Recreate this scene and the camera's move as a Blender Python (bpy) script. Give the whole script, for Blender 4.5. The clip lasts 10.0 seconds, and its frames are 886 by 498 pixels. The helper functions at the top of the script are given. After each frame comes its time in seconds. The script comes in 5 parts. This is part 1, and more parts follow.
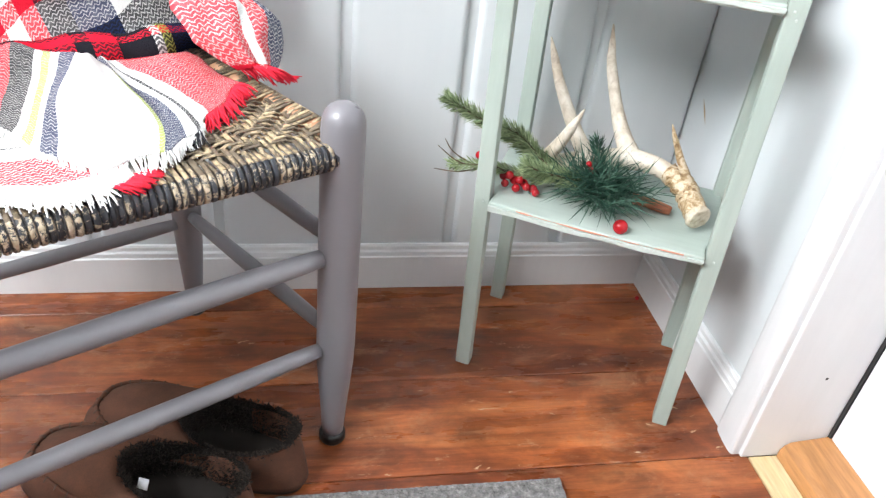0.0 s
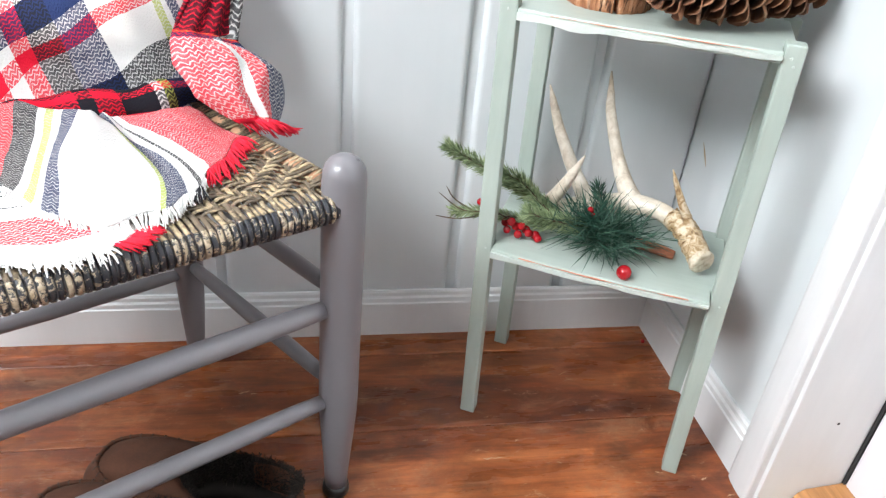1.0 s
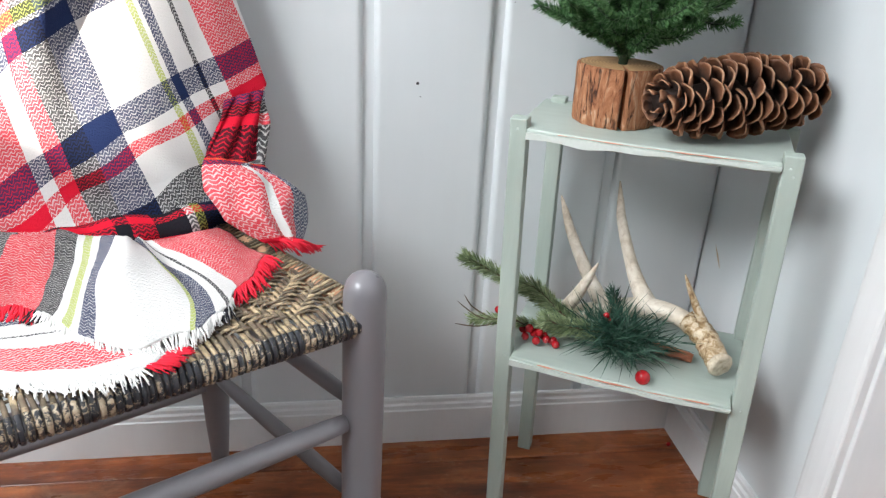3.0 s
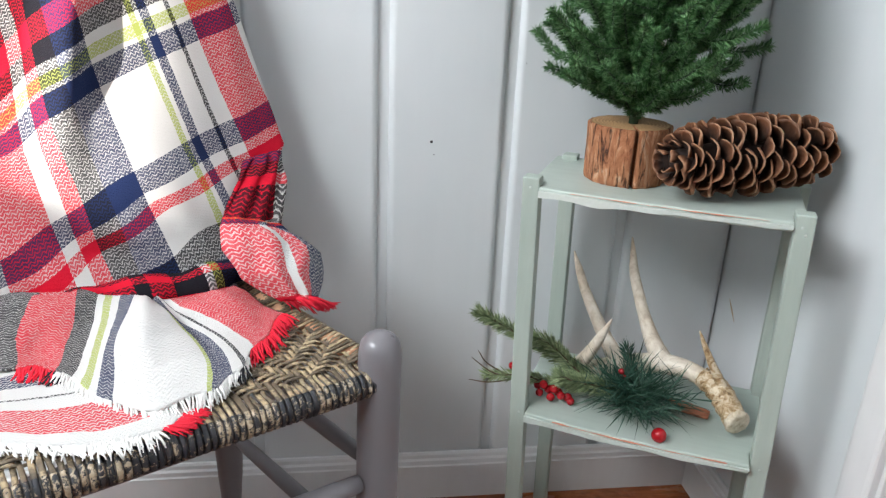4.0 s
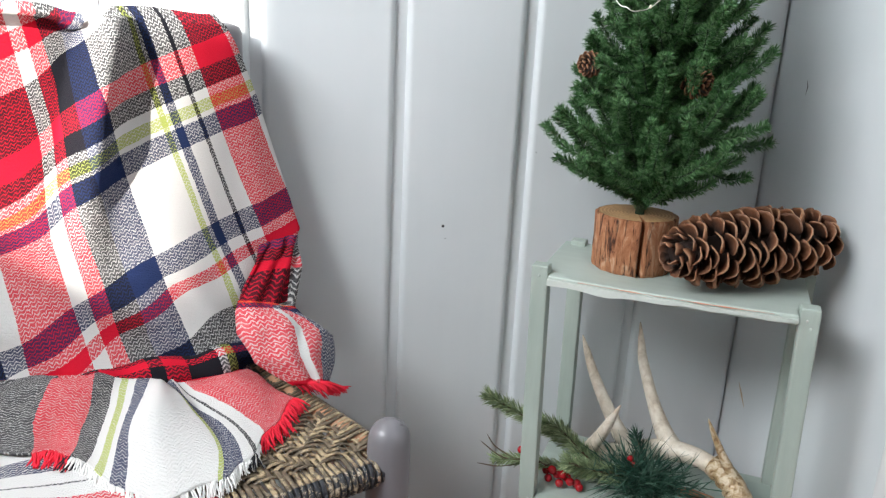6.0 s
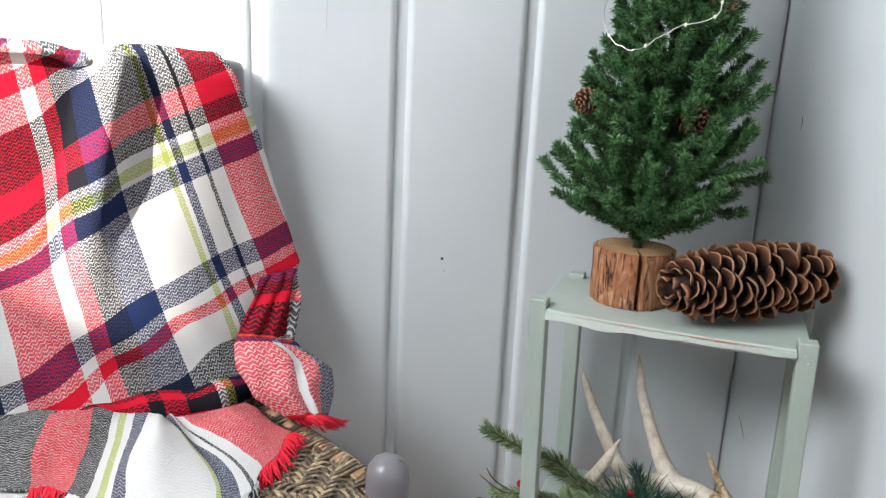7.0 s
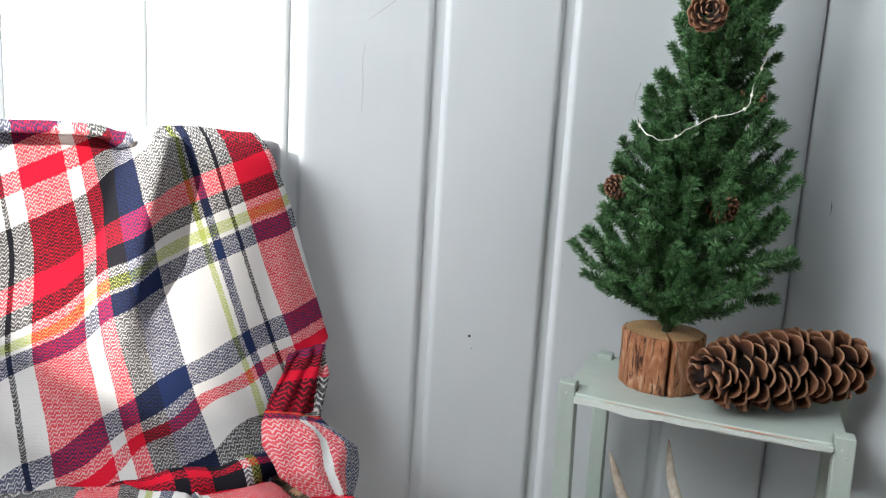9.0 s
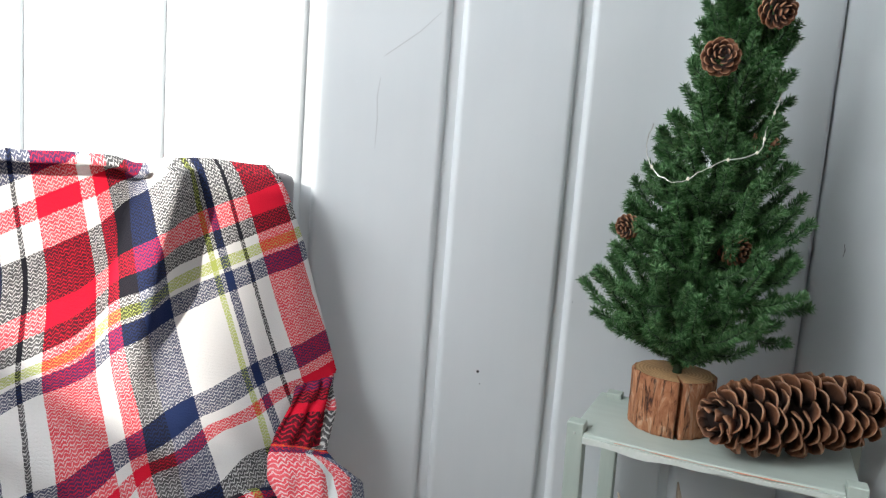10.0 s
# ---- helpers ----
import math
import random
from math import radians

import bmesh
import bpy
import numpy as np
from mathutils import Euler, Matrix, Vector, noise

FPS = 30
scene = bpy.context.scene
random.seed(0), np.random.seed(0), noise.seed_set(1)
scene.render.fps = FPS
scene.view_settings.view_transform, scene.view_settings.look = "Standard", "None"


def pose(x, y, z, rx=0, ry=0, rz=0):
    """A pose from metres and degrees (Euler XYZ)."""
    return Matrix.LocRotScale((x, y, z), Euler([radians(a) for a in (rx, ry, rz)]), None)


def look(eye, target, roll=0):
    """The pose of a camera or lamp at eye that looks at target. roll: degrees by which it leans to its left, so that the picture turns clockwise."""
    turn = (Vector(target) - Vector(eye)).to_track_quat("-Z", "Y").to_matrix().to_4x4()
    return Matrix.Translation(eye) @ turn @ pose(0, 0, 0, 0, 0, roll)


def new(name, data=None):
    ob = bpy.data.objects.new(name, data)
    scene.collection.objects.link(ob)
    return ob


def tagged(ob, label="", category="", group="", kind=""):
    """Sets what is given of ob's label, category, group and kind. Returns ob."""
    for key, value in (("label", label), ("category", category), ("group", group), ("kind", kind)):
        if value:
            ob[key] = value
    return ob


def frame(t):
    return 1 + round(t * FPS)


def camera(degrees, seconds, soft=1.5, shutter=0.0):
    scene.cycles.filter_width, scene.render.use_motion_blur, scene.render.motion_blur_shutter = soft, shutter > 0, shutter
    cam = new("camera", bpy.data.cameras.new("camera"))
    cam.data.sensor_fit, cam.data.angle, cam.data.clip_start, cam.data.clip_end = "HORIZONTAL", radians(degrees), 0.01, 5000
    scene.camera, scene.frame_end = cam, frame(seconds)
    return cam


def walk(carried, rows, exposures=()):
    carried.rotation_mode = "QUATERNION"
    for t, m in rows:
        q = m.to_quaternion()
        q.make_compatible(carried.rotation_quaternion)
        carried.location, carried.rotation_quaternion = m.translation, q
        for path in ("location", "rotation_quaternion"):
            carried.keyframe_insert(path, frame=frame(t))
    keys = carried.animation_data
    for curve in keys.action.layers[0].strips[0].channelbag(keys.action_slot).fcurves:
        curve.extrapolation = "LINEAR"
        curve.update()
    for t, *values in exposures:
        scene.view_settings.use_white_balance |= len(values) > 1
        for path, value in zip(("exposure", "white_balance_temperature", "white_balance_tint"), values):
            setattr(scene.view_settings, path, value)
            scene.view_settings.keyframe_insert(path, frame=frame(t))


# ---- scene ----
cam = camera(62.4, 10.0, 1.3)
PATH = [
    (0, (-0.575, -0.972, 0.759), (-0.215, 0.636, -0.374), 6.8),
    (0.5, (-0.574, -0.966, 0.764), (-0.214, 0.672, -0.326), 6.3),
    (1, (-0.573, -0.962, 0.767), (-0.221, 0.705, -0.28), 5.6),
    (1.5, (-0.573, -0.964, 0.772), (-0.234, 0.735, -0.228), 5.0),
    (2, (-0.575, -0.967, 0.782), (-0.246, 0.768, -0.156), 4.3),
    (2.5, (-0.571, -0.975, 0.789), (-0.261, 0.793, -0.092), 3.6),
    (4, (-0.575, -0.977, 0.812), (-0.311, 0.873, 0.101), 2.4),
    (4.5, (-0.578, -0.974, 0.822), (-0.334, 0.895, 0.154), 2.5),
    (5, (-0.577, -0.981, 0.83), (-0.345, 0.904, 0.203), 2.6),
    (5.5, (-0.577, -0.984, 0.84), (-0.344, 0.912, 0.249), 2.7),
    (7, (-0.575, -0.988, 0.858), (-0.345, 0.938, 0.37), 2.7),
    (7.5, (-0.58, -0.989, 0.864), (-0.354, 0.946, 0.411), 2.6),
    (8, (-0.582, -0.991, 0.868), (-0.375, 0.956, 0.461), 2.8),
    (8.5, (-0.586, -0.987, 0.878), (-0.392, 0.968, 0.507), 3.0),
    (9, (-0.589, -0.987, 0.886), (-0.416, 0.977, 0.548), 3.4),
    (9.5, (-0.591, -0.989, 0.893), (-0.433, 0.982, 0.591), 4.0),
    (10, (-0.59, -0.986, 0.899), (-0.449, 0.99, 0.627), 4.4),
]
walk(cam, [(t, look(eye, target, roll)) for t, eye, target, roll in PATH],
     [(0, 2.20), (1, 2.02), (2.5, 1.70), (4.5, 1.29), (7, 1.22), (10, 1.00)])

# ---- light ----
world = bpy.data.worlds.new("sky")
scene.world = world
world.use_nodes = True
sky = world.node_tree.nodes.new("ShaderNodeTexSky")
sky.sky_type, sky.sun_disc = "NISHITA", False
SUN_ELEVATION, SUN_AZIMUTH = 20.7, 211.0
sky.sun_elevation, sky.sun_rotation = radians(SUN_ELEVATION), radians(SUN_AZIMUTH)
world.node_tree.links.new(sky.outputs[0], world.node_tree.nodes["Background"].inputs[0])
world.node_tree.nodes["Background"].inputs[1].default_value = 0.028
sun_data = bpy.data.lights.new("sun", "SUN")
sun_data.energy, sun_data.angle, sun_data.color = 5.0, radians(1.2), (1.0, 0.95, 0.88)
sun = new("sun", sun_data)
SUN_WAY = Vector((0.45, 0.75, -0.33)).normalized()
sun.matrix_world = Matrix.Translation((-3.5, -3, 3.5)) @ SUN_WAY.to_track_quat("-Z", "Y").to_matrix().to_4x4()


def area_lamp(name, centre, target, size_x, size_y, watts, colour):
    data = bpy.data.lights.new(name, "AREA")
    data.shape, data.size, data.size_y, data.energy, data.color = "RECTANGLE", size_x, size_y, watts, colour
    ob = new(name, data)
    ob.matrix_world = look(centre, target)
    return ob


area_lamp("window_daylight_left", (-1.97, -1.06, 1.90), (-0.72, -0.10, 1.66), 1.2, 0.75, 27, (0.93, 0.97, 1.0))
# weak fill lamp added behind the camera, with no known source there
area_lamp("added_back_fill", (-0.32, -4.19, 1.75), (-0.5, 0, 0.5), 0.6, 1.0, 0.25, (0.95, 0.97, 1.0))


# ---- building helpers ----
def link_mesh(name, bm, material, smooth=False):
    mesh = bpy.data.meshes.new(name)
    bm.normal_update()
    bm.to_mesh(mesh)
    bm.free()
    if smooth:
        mesh.shade_smooth()
    if material:
        mesh.materials.append(material)
    return mesh


def part(name, bm, material, parent, label="", smooth=False):
    ob = new(name, link_mesh(name, bm, material, smooth))
    ob.parent = parent
    return tagged(ob, label)


def thing(name, m, label, category, group=""):
    ob = new(name)
    ob.matrix_world = m
    return tagged(ob, label, category, group)


def soft(ob, width=0.002, segments=2):
    mod = ob.modifiers.new("bevel", "BEVEL")
    mod.width, mod.segments, mod.limit_method = width, segments, "ANGLE"
    return ob


def add_box(bm, x0, x1, y0, y1, z0, z1):
    v = [bm.verts.new((x, y, z)) for z in (z0, z1) for x, y in ((x0, y0), (x1, y0), (x1, y1), (x0, y1))]
    for f in ((3, 2, 1, 0), (4, 5, 6, 7), (0, 1, 5, 4), (1, 2, 6, 5), (2, 3, 7, 6), (3, 0, 4, 7)):
        bm.faces.new([v[i] for i in f])
    return v


def add_prism(bm, outline, z0, z1):
    low = [bm.verts.new((x, y, z0)) for x, y in outline]
    top = [bm.verts.new((x, y, z1)) for x, y in outline]
    n = len(outline)
    bm.faces.new(low[::-1])
    bm.faces.new(top)
    for i in range(n):
        bm.faces.new((low[i], low[(i + 1) % n], top[(i + 1) % n], top[i]))


def add_extrusion(bm, profile, start, end, across, up=Vector((0, 0, 1))):
    """A moulding: profile points (out, height) swept from start to end."""
    ends = []
    for at in (start, end):
        ends.append([bm.verts.new(Vector(at) + across * o + up * h) for o, h in profile])
    n = len(profile)
    for i in range(n):
        bm.faces.new((ends[0][i], ends[0][(i + 1) % n], ends[1][(i + 1) % n], ends[1][i]))
    bm.faces.new(ends[0][::-1])
    bm.faces.new(ends[1])
    bmesh.ops.recalc_face_normals(bm, faces=bm.faces)


def add_tube(bm, points, radii, seg=10, squash=1.0):
    points = [Vector(p) for p in points]
    rings, side = [], None
    for i, p in enumerate(points):
        way = (points[min(i + 1, len(points) - 1)] - points[max(i - 1, 0)]).normalized()
        if side is None:
            side = way.orthogonal().normalized()
        side = (side - way * side.dot(way)).normalized()
        other = way.cross(side)
        r = radii[i] if hasattr(radii, "__len__") else radii
        rings.append([bm.verts.new(p + (side * math.cos(a) + other * math.sin(a) * squash) * r)
                      for a in (2 * math.pi * k / seg for k in range(seg))])
    for a, b in zip(rings, rings[1:]):
        for k in range(seg):
            bm.faces.new((a[k], a[(k + 1) % seg], b[(k + 1) % seg], b[k]))
    bm.faces.new(rings[0][::-1])
    bm.faces.new(rings[-1])


def curve_points(knots, n):
    """Points along a smooth Catmull-Rom line through the knots."""
    k = [Vector(p) for p in knots]
    k = [2 * k[0] - k[1]] + k + [2 * k[-1] - k[-2]]
    out = []
    spans = len(k) - 3
    for i in range(n):
        f = i / (n - 1) * spans
        s = min(int(f), spans - 1)
        t = f - s
        a, b, c, d = k[s:s + 4]
        out.append(0.5 * (2 * b + (c - a) * t + (2 * a - 5 * b + 4 * c - d) * t * t + (3 * b - a - 3 * c + d) * t ** 3))
    return out


def lerp(xs, ys, x):
    return float(np.interp(x, xs, ys))


def add_patch(bm, place, paint, ns, nt):
    """A cloth sheet: place(s, t) gives the point, paint(s, t) the cloth's own coordinates in metres."""
    layer = bm.loops.layers.uv.verify()
    grid = [[bm.verts.new(place(i / ns, j / nt)) for j in range(nt + 1)] for i in range(ns + 1)]
    for i in range(ns):
        for j in range(nt):
            f = bm.faces.new((grid[i][j], grid[i + 1][j], grid[i + 1][j + 1], grid[i][j + 1]))
            for loop, (a, b) in zip(f.loops, ((i, j), (i + 1, j), (i + 1, j + 1), (i, j + 1))):
                loop[layer].uv = paint(a / ns, b / nt)


# ---- materials ----
class Nodes:
    def __init__(self, name, rough=0.5, metal=0.0):
        self.m = bpy.data.materials.new(name)
        self.m.use_nodes = True
        self.t = self.m.node_tree
        self.b = self.t.nodes["Principled BSDF"]
        self.b.inputs["Roughness"].default_value = rough
        self.b.inputs["Metallic"].default_value = metal

    def add(self, kind, **values):
        n = self.t.nodes.new(kind)
        for key, value in values.items():
            slot = n.inputs[int(key[1:])] if key[0] == "i" and key[1:].isdigit() else n.inputs[key]
            if hasattr(value, "is_output"):
                self.t.links.new(value, slot)
            else:
                slot.default_value = value
        return n

    def link(self, a, b):
        self.t.links.new(a, b)

    def coords(self, stretch=(1, 1, 1), space="Object", vary=0.0):
        c = self.add("ShaderNodeTexCoord").outputs[space]
        if vary:
            r = self.add("ShaderNodeObjectInfo").outputs["Random"]
            off = self.math("MULTIPLY", r, vary)
            v = self.add("ShaderNodeCombineXYZ", X=off, Y=off, Z=off).outputs[0]
            a = self.t.nodes.new("ShaderNodeVectorMath")
            self.link(c, a.inputs[0])
            self.link(v, a.inputs[1])
            c = a.outputs[0]
        return self.add("ShaderNodeMapping", Vector=c, Scale=stretch).outputs[0]

    def noise(self, vector, scale, detail=4.0, rough=0.6, distort=0.0):
        return self.add("ShaderNodeTexNoise", Vector=vector, Scale=scale, Detail=detail, Roughness=rough, Distortion=distort).outputs["Fac"]

    def math(self, op, a, b=0.0, clamp=False):
        n = self.t.nodes.new("ShaderNodeMath")
        n.operation, n.use_clamp = op, clamp
        for slot, value in zip(n.inputs, (a, b)):
            if hasattr(value, "is_output"):
                self.link(value, slot)
            else:
                slot.default_value = value
        return n.outputs[0]

    def ramp(self, fac, stops, mode="LINEAR"):
        n = self.add("ShaderNodeValToRGB", Fac=fac)
        n.color_ramp.interpolation = mode
        e = n.color_ramp.elements
        while len(e) < len(stops):
            e.new(0.5)
        for el, (at, colour) in zip(e, stops):
            el.position = at
            el.color = (*colour, 1) if hasattr(colour, "__len__") else (colour, colour, colour, 1)
        return n.outputs[0]

    def mix(self, fac, a, b, mode="MIX"):
        n = self.t.nodes.new("ShaderNodeMix")
        n.data_type, n.blend_type = "RGBA", mode
        for slot, value in zip((n.inputs[0], n.inputs[6], n.inputs[7]), (fac, a, b)):
            if hasattr(value, "is_output"):
                self.link(value, slot)
            else:
                slot.default_value = (*value, 1) if hasattr(value, "__len__") else value
        return n.outputs[2]

    def done(self, colour, height=None, strength=0.3, distance=0.002, rough=None):
        self.link(colour, self.b.inputs["Base Color"])
        if height is not None:
            self.link(self.add("ShaderNodeBump", Height=height, Strength=strength, Distance=distance).outputs[0], self.b.inputs["Normal"])
        if rough is not None:
            self.link(rough, self.b.inputs["Roughness"])
        return self.m


def painted(name, colour, second, rough=0.45, grain=60, strength=0.12, chips=None, brush=(1, 1, 0.12), chip_at=0.70, streaks=0.08):
    """Brushed paint: slow drift of tone, brush grain and, where asked, chips down to what lies below."""
    n = Nodes(name, rough)
    v = n.coords(vary=3.0)
    slow = n.ramp(n.noise(v, 3.5, 3), [(0.3, colour), (0.75, second)])
    fine = n.noise(n.coords(brush, vary=3.0), grain, 5)
    c = n.mix(streaks, slow, n.ramp(fine, [(0.3, 0.25), (0.7, 0.95)]), "OVERLAY")
    height = fine
    if chips:
        k = n.ramp(n.noise(v, 34, 6, 0.75), [(chip_at, 0.0), (chip_at + 0.02, 1.0)])
        c = n.mix(k, c, chips)
        height = n.math("SUBTRACT", fine, k)
    return n.done(c, height, strength, 0.001, n.ramp(fine, [(0.2, rough - 0.08), (0.8, rough + 0.12)]))


WALL = painted("wall_paint", (0.60, 0.635, 0.65), (0.655, 0.685, 0.695), 0.42, 40, 0.10, streaks=0.03)
TRIM = painted("trim_paint", (0.66, 0.67, 0.675), (0.74, 0.74, 0.74), 0.35, 50, 0.12)
CHAIR = painted("grey_chair_paint", (0.185, 0.176, 0.190), (0.205, 0.195, 0.209), 0.32, 30, 0.02, streaks=0.0)
SAGE = painted("sage_paint", (0.32, 0.378, 0.335), (0.40, 0.455, 0.405), 0.5, 120, 0.25, (0.10, 0.07, 0.055), (1, 1, 0.1), 0.73)
DOOR = painted("door_paint", (0.78, 0.77, 0.80), (0.84, 0.83, 0.85), 0.3, 30, 0.05)
DARK = painted("dark_gap", (0.02, 0.02, 0.022), (0.03, 0.03, 0.03), 0.8)
RUBBER = painted("black_glide", (0.012, 0.012, 0.012), (0.025, 0.024, 0.022), 0.4)


def make_floor_wood():
    n = Nodes("worn_red_brown_floor", 0.35)
    v = n.coords((0.24, 1, 1), vary=7.0)
    fig = n.noise(v, 11, 6, 0.62, 1.2)
    c = n.ramp(fig, [(0.30, (0.085, 0.022, 0.010)), (0.46, (0.175, 0.047, 0.016)), (0.58, (0.270, 0.080, 0.026)), (0.74, (0.37, 0.135, 0.050))])
    grain = n.noise(n.coords((0.04, 1, 1), vary=7.0), 170, 5, 0.7)
    c = n.mix(0.45, c, n.ramp(grain, [(0.25, 0.15), (0.7, 0.8)]), "OVERLAY")
    tone = n.ramp(n.add("ShaderNodeObjectInfo").outputs["Random"], [(0, 0.72), (1, 1.25)])
    c = n.mix(1.0, c, tone, "MULTIPLY")
    blotch = n.noise(n.coords((0.55, 1, 1), vary=3.0), 19, 7, 0.72, 0.6)
    c = n.mix(0.75, c, n.ramp(blotch, [(0.34, (0.55, 0.50, 0.47)), (0.50, (0.90, 0.87, 0.85)), (0.66, (1.42, 1.34, 1.25))]), "MULTIPLY")
    stain = n.ramp(n.noise(n.coords((0.6, 1, 1)), 7, 5, 0.7), [(0.32, 0.35), (0.46, 1.0)])
    c = n.mix(0.8, c, stain, "MULTIPLY")
    worn = n.ramp(n.noise(n.coords((0.55, 1.0, 1), vary=1.0), 16, 9, 0.82, 0.8), [(0.54, 0.0), (0.66, 1.0)])
    c = n.mix(n.math("MULTIPLY", worn, 0.42), c, (0.36, 0.19, 0.10))
    scuff = n.ramp(n.noise(n.coords((0.45, 1.0, 1)), 42, 8, 0.85), [(0.59, 0.0), (0.64, 1.0)])
    c = n.mix(n.math("MULTIPLY", scuff, 0.6), c, (0.42, 0.25, 0.15))
    dark = n.ramp(n.noise(n.coords((0.3, 1.0, 1), vary=2.0), 48, 6, 0.8), [(0.27, 1.0), (0.31, 0.0)])
    c = n.mix(n.math("MULTIPLY", dark, 0.7), c, (0.018, 0.008, 0.005))
    rough = n.ramp(n.noise(v, 18, 5), [(0.3, 0.20), (0.75, 0.42)])
    return n.done(c, n.math("ADD", grain, n.math("MULTIPLY", fig, 2.0)), 0.22, 0.0012, rough)


FLOOR = make_floor_wood()


def wood(name, low, mid, high, stretch, scale=14, rough=0.5):
    n = Nodes(name, rough)
    fig = n.noise(n.coords(stretch, vary=5.0), scale, 6, 0.65, 1.0)
    grain = n.noise(n.coords(tuple(0.5 * a for a in stretch), vary=5.0), scale * 14, 4)
    c = n.mix(0.35, n.ramp(fig, [(0.3, low), (0.5, mid), (0.7, high)]), n.ramp(grain, [(0.2, 0.2), (0.7, 0.8)]), "OVERLAY")
    return n.done(c, grain, 0.2, 0.001)


OAK = wood("varnished_oak_threshold", (0.33, 0.15, 0.055), (0.46, 0.22, 0.085), (0.55, 0.29, 0.12), (1, 0.12, 1), 22, 0.32)
PINE = wood("bare_pale_pine", (0.50, 0.35, 0.17), (0.63, 0.47, 0.26), (0.72, 0.57, 0.35), (1, 0.12, 1), 30, 0.65)

# ---- the room ----
# back wall of upright boards with rounded grooves between them
WALL_Y, WALL_X = 0.006, 0.008
wall = thing("wall_north", pose(0, 0, 0), "pale grey painted wall of upright boards with rounded grooves", "wall")
tagged(wall, kind="structure")
bm = bmesh.new()
add_box(bm, -2.05, 0.16, WALL_Y + 0.009, 0.12, 0, 2.4)
part("backing", bm, WALL, wall)
GROOVES = [0.0, -0.167, -0.350, -0.523, -0.711, -0.893, -1.072, -1.25, -1.43, -1.61, -1.79, -1.97]
for right, left in zip(GROOVES, GROOVES[1:]):
    x1, x0 = right - (0.0075 if right else -0.006), left + 0.0075
    outline = []
    r, d = 0.009, 0.009
    for k in range(6):
        a = math.pi / 2 * k / 5
        outline.append((x0 + r * (1 - math.cos(a)), WALL_Y + d * (1 - math.sin(a))))
    for k in range(6):
        a = math.pi / 2 * k / 5
        outline.append((x1 - r * (1 - math.sin(a)), WALL_Y + d * (1 - math.cos(a))))
    outline += [(x1, WALL_Y + 0.010), (x0, WALL_Y + 0.010)]
    bm = bmesh.new()
    add_prism(bm, outline, 0.0, 2.4)
    bmesh.ops.recalc_face_normals(bm, faces=bm.faces)
    part("wall_board", bm, WALL, wall, smooth=False)

wall_e = thing("wall_east", pose(0, 0, 0), "pale grey painted wall with a few old scratches", "wall")
tagged(wall_e, kind="structure")
bm = bmesh.new()
add_box(bm, WALL_X, 0.16, -0.386, WALL_Y + 0.009, 0, 2.4)
add_box(bm, WALL_X, 0.16, -4.2, -1.26, 0, 2.4)
add_box(bm, WALL_X, 0.16, -1.26, -0.386, 2.06, 2.4)
part("wall_panel", bm, WALL, wall_e)

# unseen west wall with its window, and far south wall with an added opening
# sill and south edge of the west opening are set to shape the sun patch
SILL, HEAD = 1.39, 2.3
wall_w = thing("wall_west", pose(0, 0, 0), "pale grey painted wall with a wide window", "wall")
tagged(wall_w, kind="structure")
bm = bmesh.new()
for y0, y1, z0, z1 in ((-4.2, -2.38, 0, 2.4), (-0.28, 0.1, 0, 2.4), (-2.38, -0.28, 0, SILL), (-2.38, -0.28, HEAD, 2.4)):
    add_box(bm, -2.15, -2.0, y0, y1, z0, z1)
part("wall_panel", bm, WALL, wall_w)
# invented crossbar, set high so its shadow falls out of view
bm = bmesh.new()
add_box(bm, -2.10, -2.06, -2.38, -0.28, 2.22, 2.26)
part("window_bar", bm, TRIM, wall_w)
wall_s = thing("wall_south", pose(0, 0, 0), "unseen dark grey wall with an added window opening for fill light", "wall")
tagged(wall_s, kind="structure")
bm = bmesh.new()
WX0, WX1 = -0.62, -0.02
for x0, x1, z0, z1 in ((-2.15, WX0, 0, 2.4), (WX1, 0.16, 0, 2.4), (WX0, WX1, 0, 1.2), (WX0, WX1, 2.3, 2.4)):
    add_box(bm, x0, x1, -4.3, -4.2, z0, z1)
# unseen wall kept dark only to cut the light it bounces back
DIM = painted("bounce_cutting_grey", (0.24, 0.24, 0.24), (0.29, 0.29, 0.29), 0.5)
part("wall_panel", bm, DIM, wall_s)
bm = bmesh.new()
add_box(bm, -2.15, 0.16, -4.3, 0.12, 2.4, 2.5)
# never in view; this grey sets how much light comes back down
ceiling = new("ceiling", link_mesh("ceiling", bm, painted("ceiling_bounce_grey", (0.44, 0.44, 0.45), (0.50, 0.50, 0.51), 0.5)))
tagged(ceiling, "unseen plain pale grey ceiling, toned to limit bounced light", "ceiling", kind="structure")


# baseboards with a stepped cap
BASE = [(0.0, 0.0), (0.0, 0.083), (0.004, 0.083), (0.006, 0.080), (0.0065, 0.074), (0.0095, 0.071), (0.010, 0.064), (0.012, 0.062), (0.012, 0.0)]
board = thing("baseboard_north", pose(0, 0, 0), "white painted baseboard with a moulded cap", "baseboard")
tagged(board, kind="structure")
bm = bmesh.new()
add_extrusion(bm, BASE, (-2.0, WALL_Y, 0), (WALL_X, WALL_Y, 0), Vector((0, -1, 0)))
part("moulding", bm, TRIM, board)
board = thing("baseboard_east", pose(0, 0, 0), "white painted baseboard with a moulded cap beside the door", "baseboard")
tagged(board, kind="structure")
bm = bmesh.new()
add_extrusion(bm, BASE, (WALL_X, -0.338, 0), (WALL_X, WALL_Y - 0.013, 0), Vector((-1, 0, 0)))
part("moulding", bm, TRIM, board)

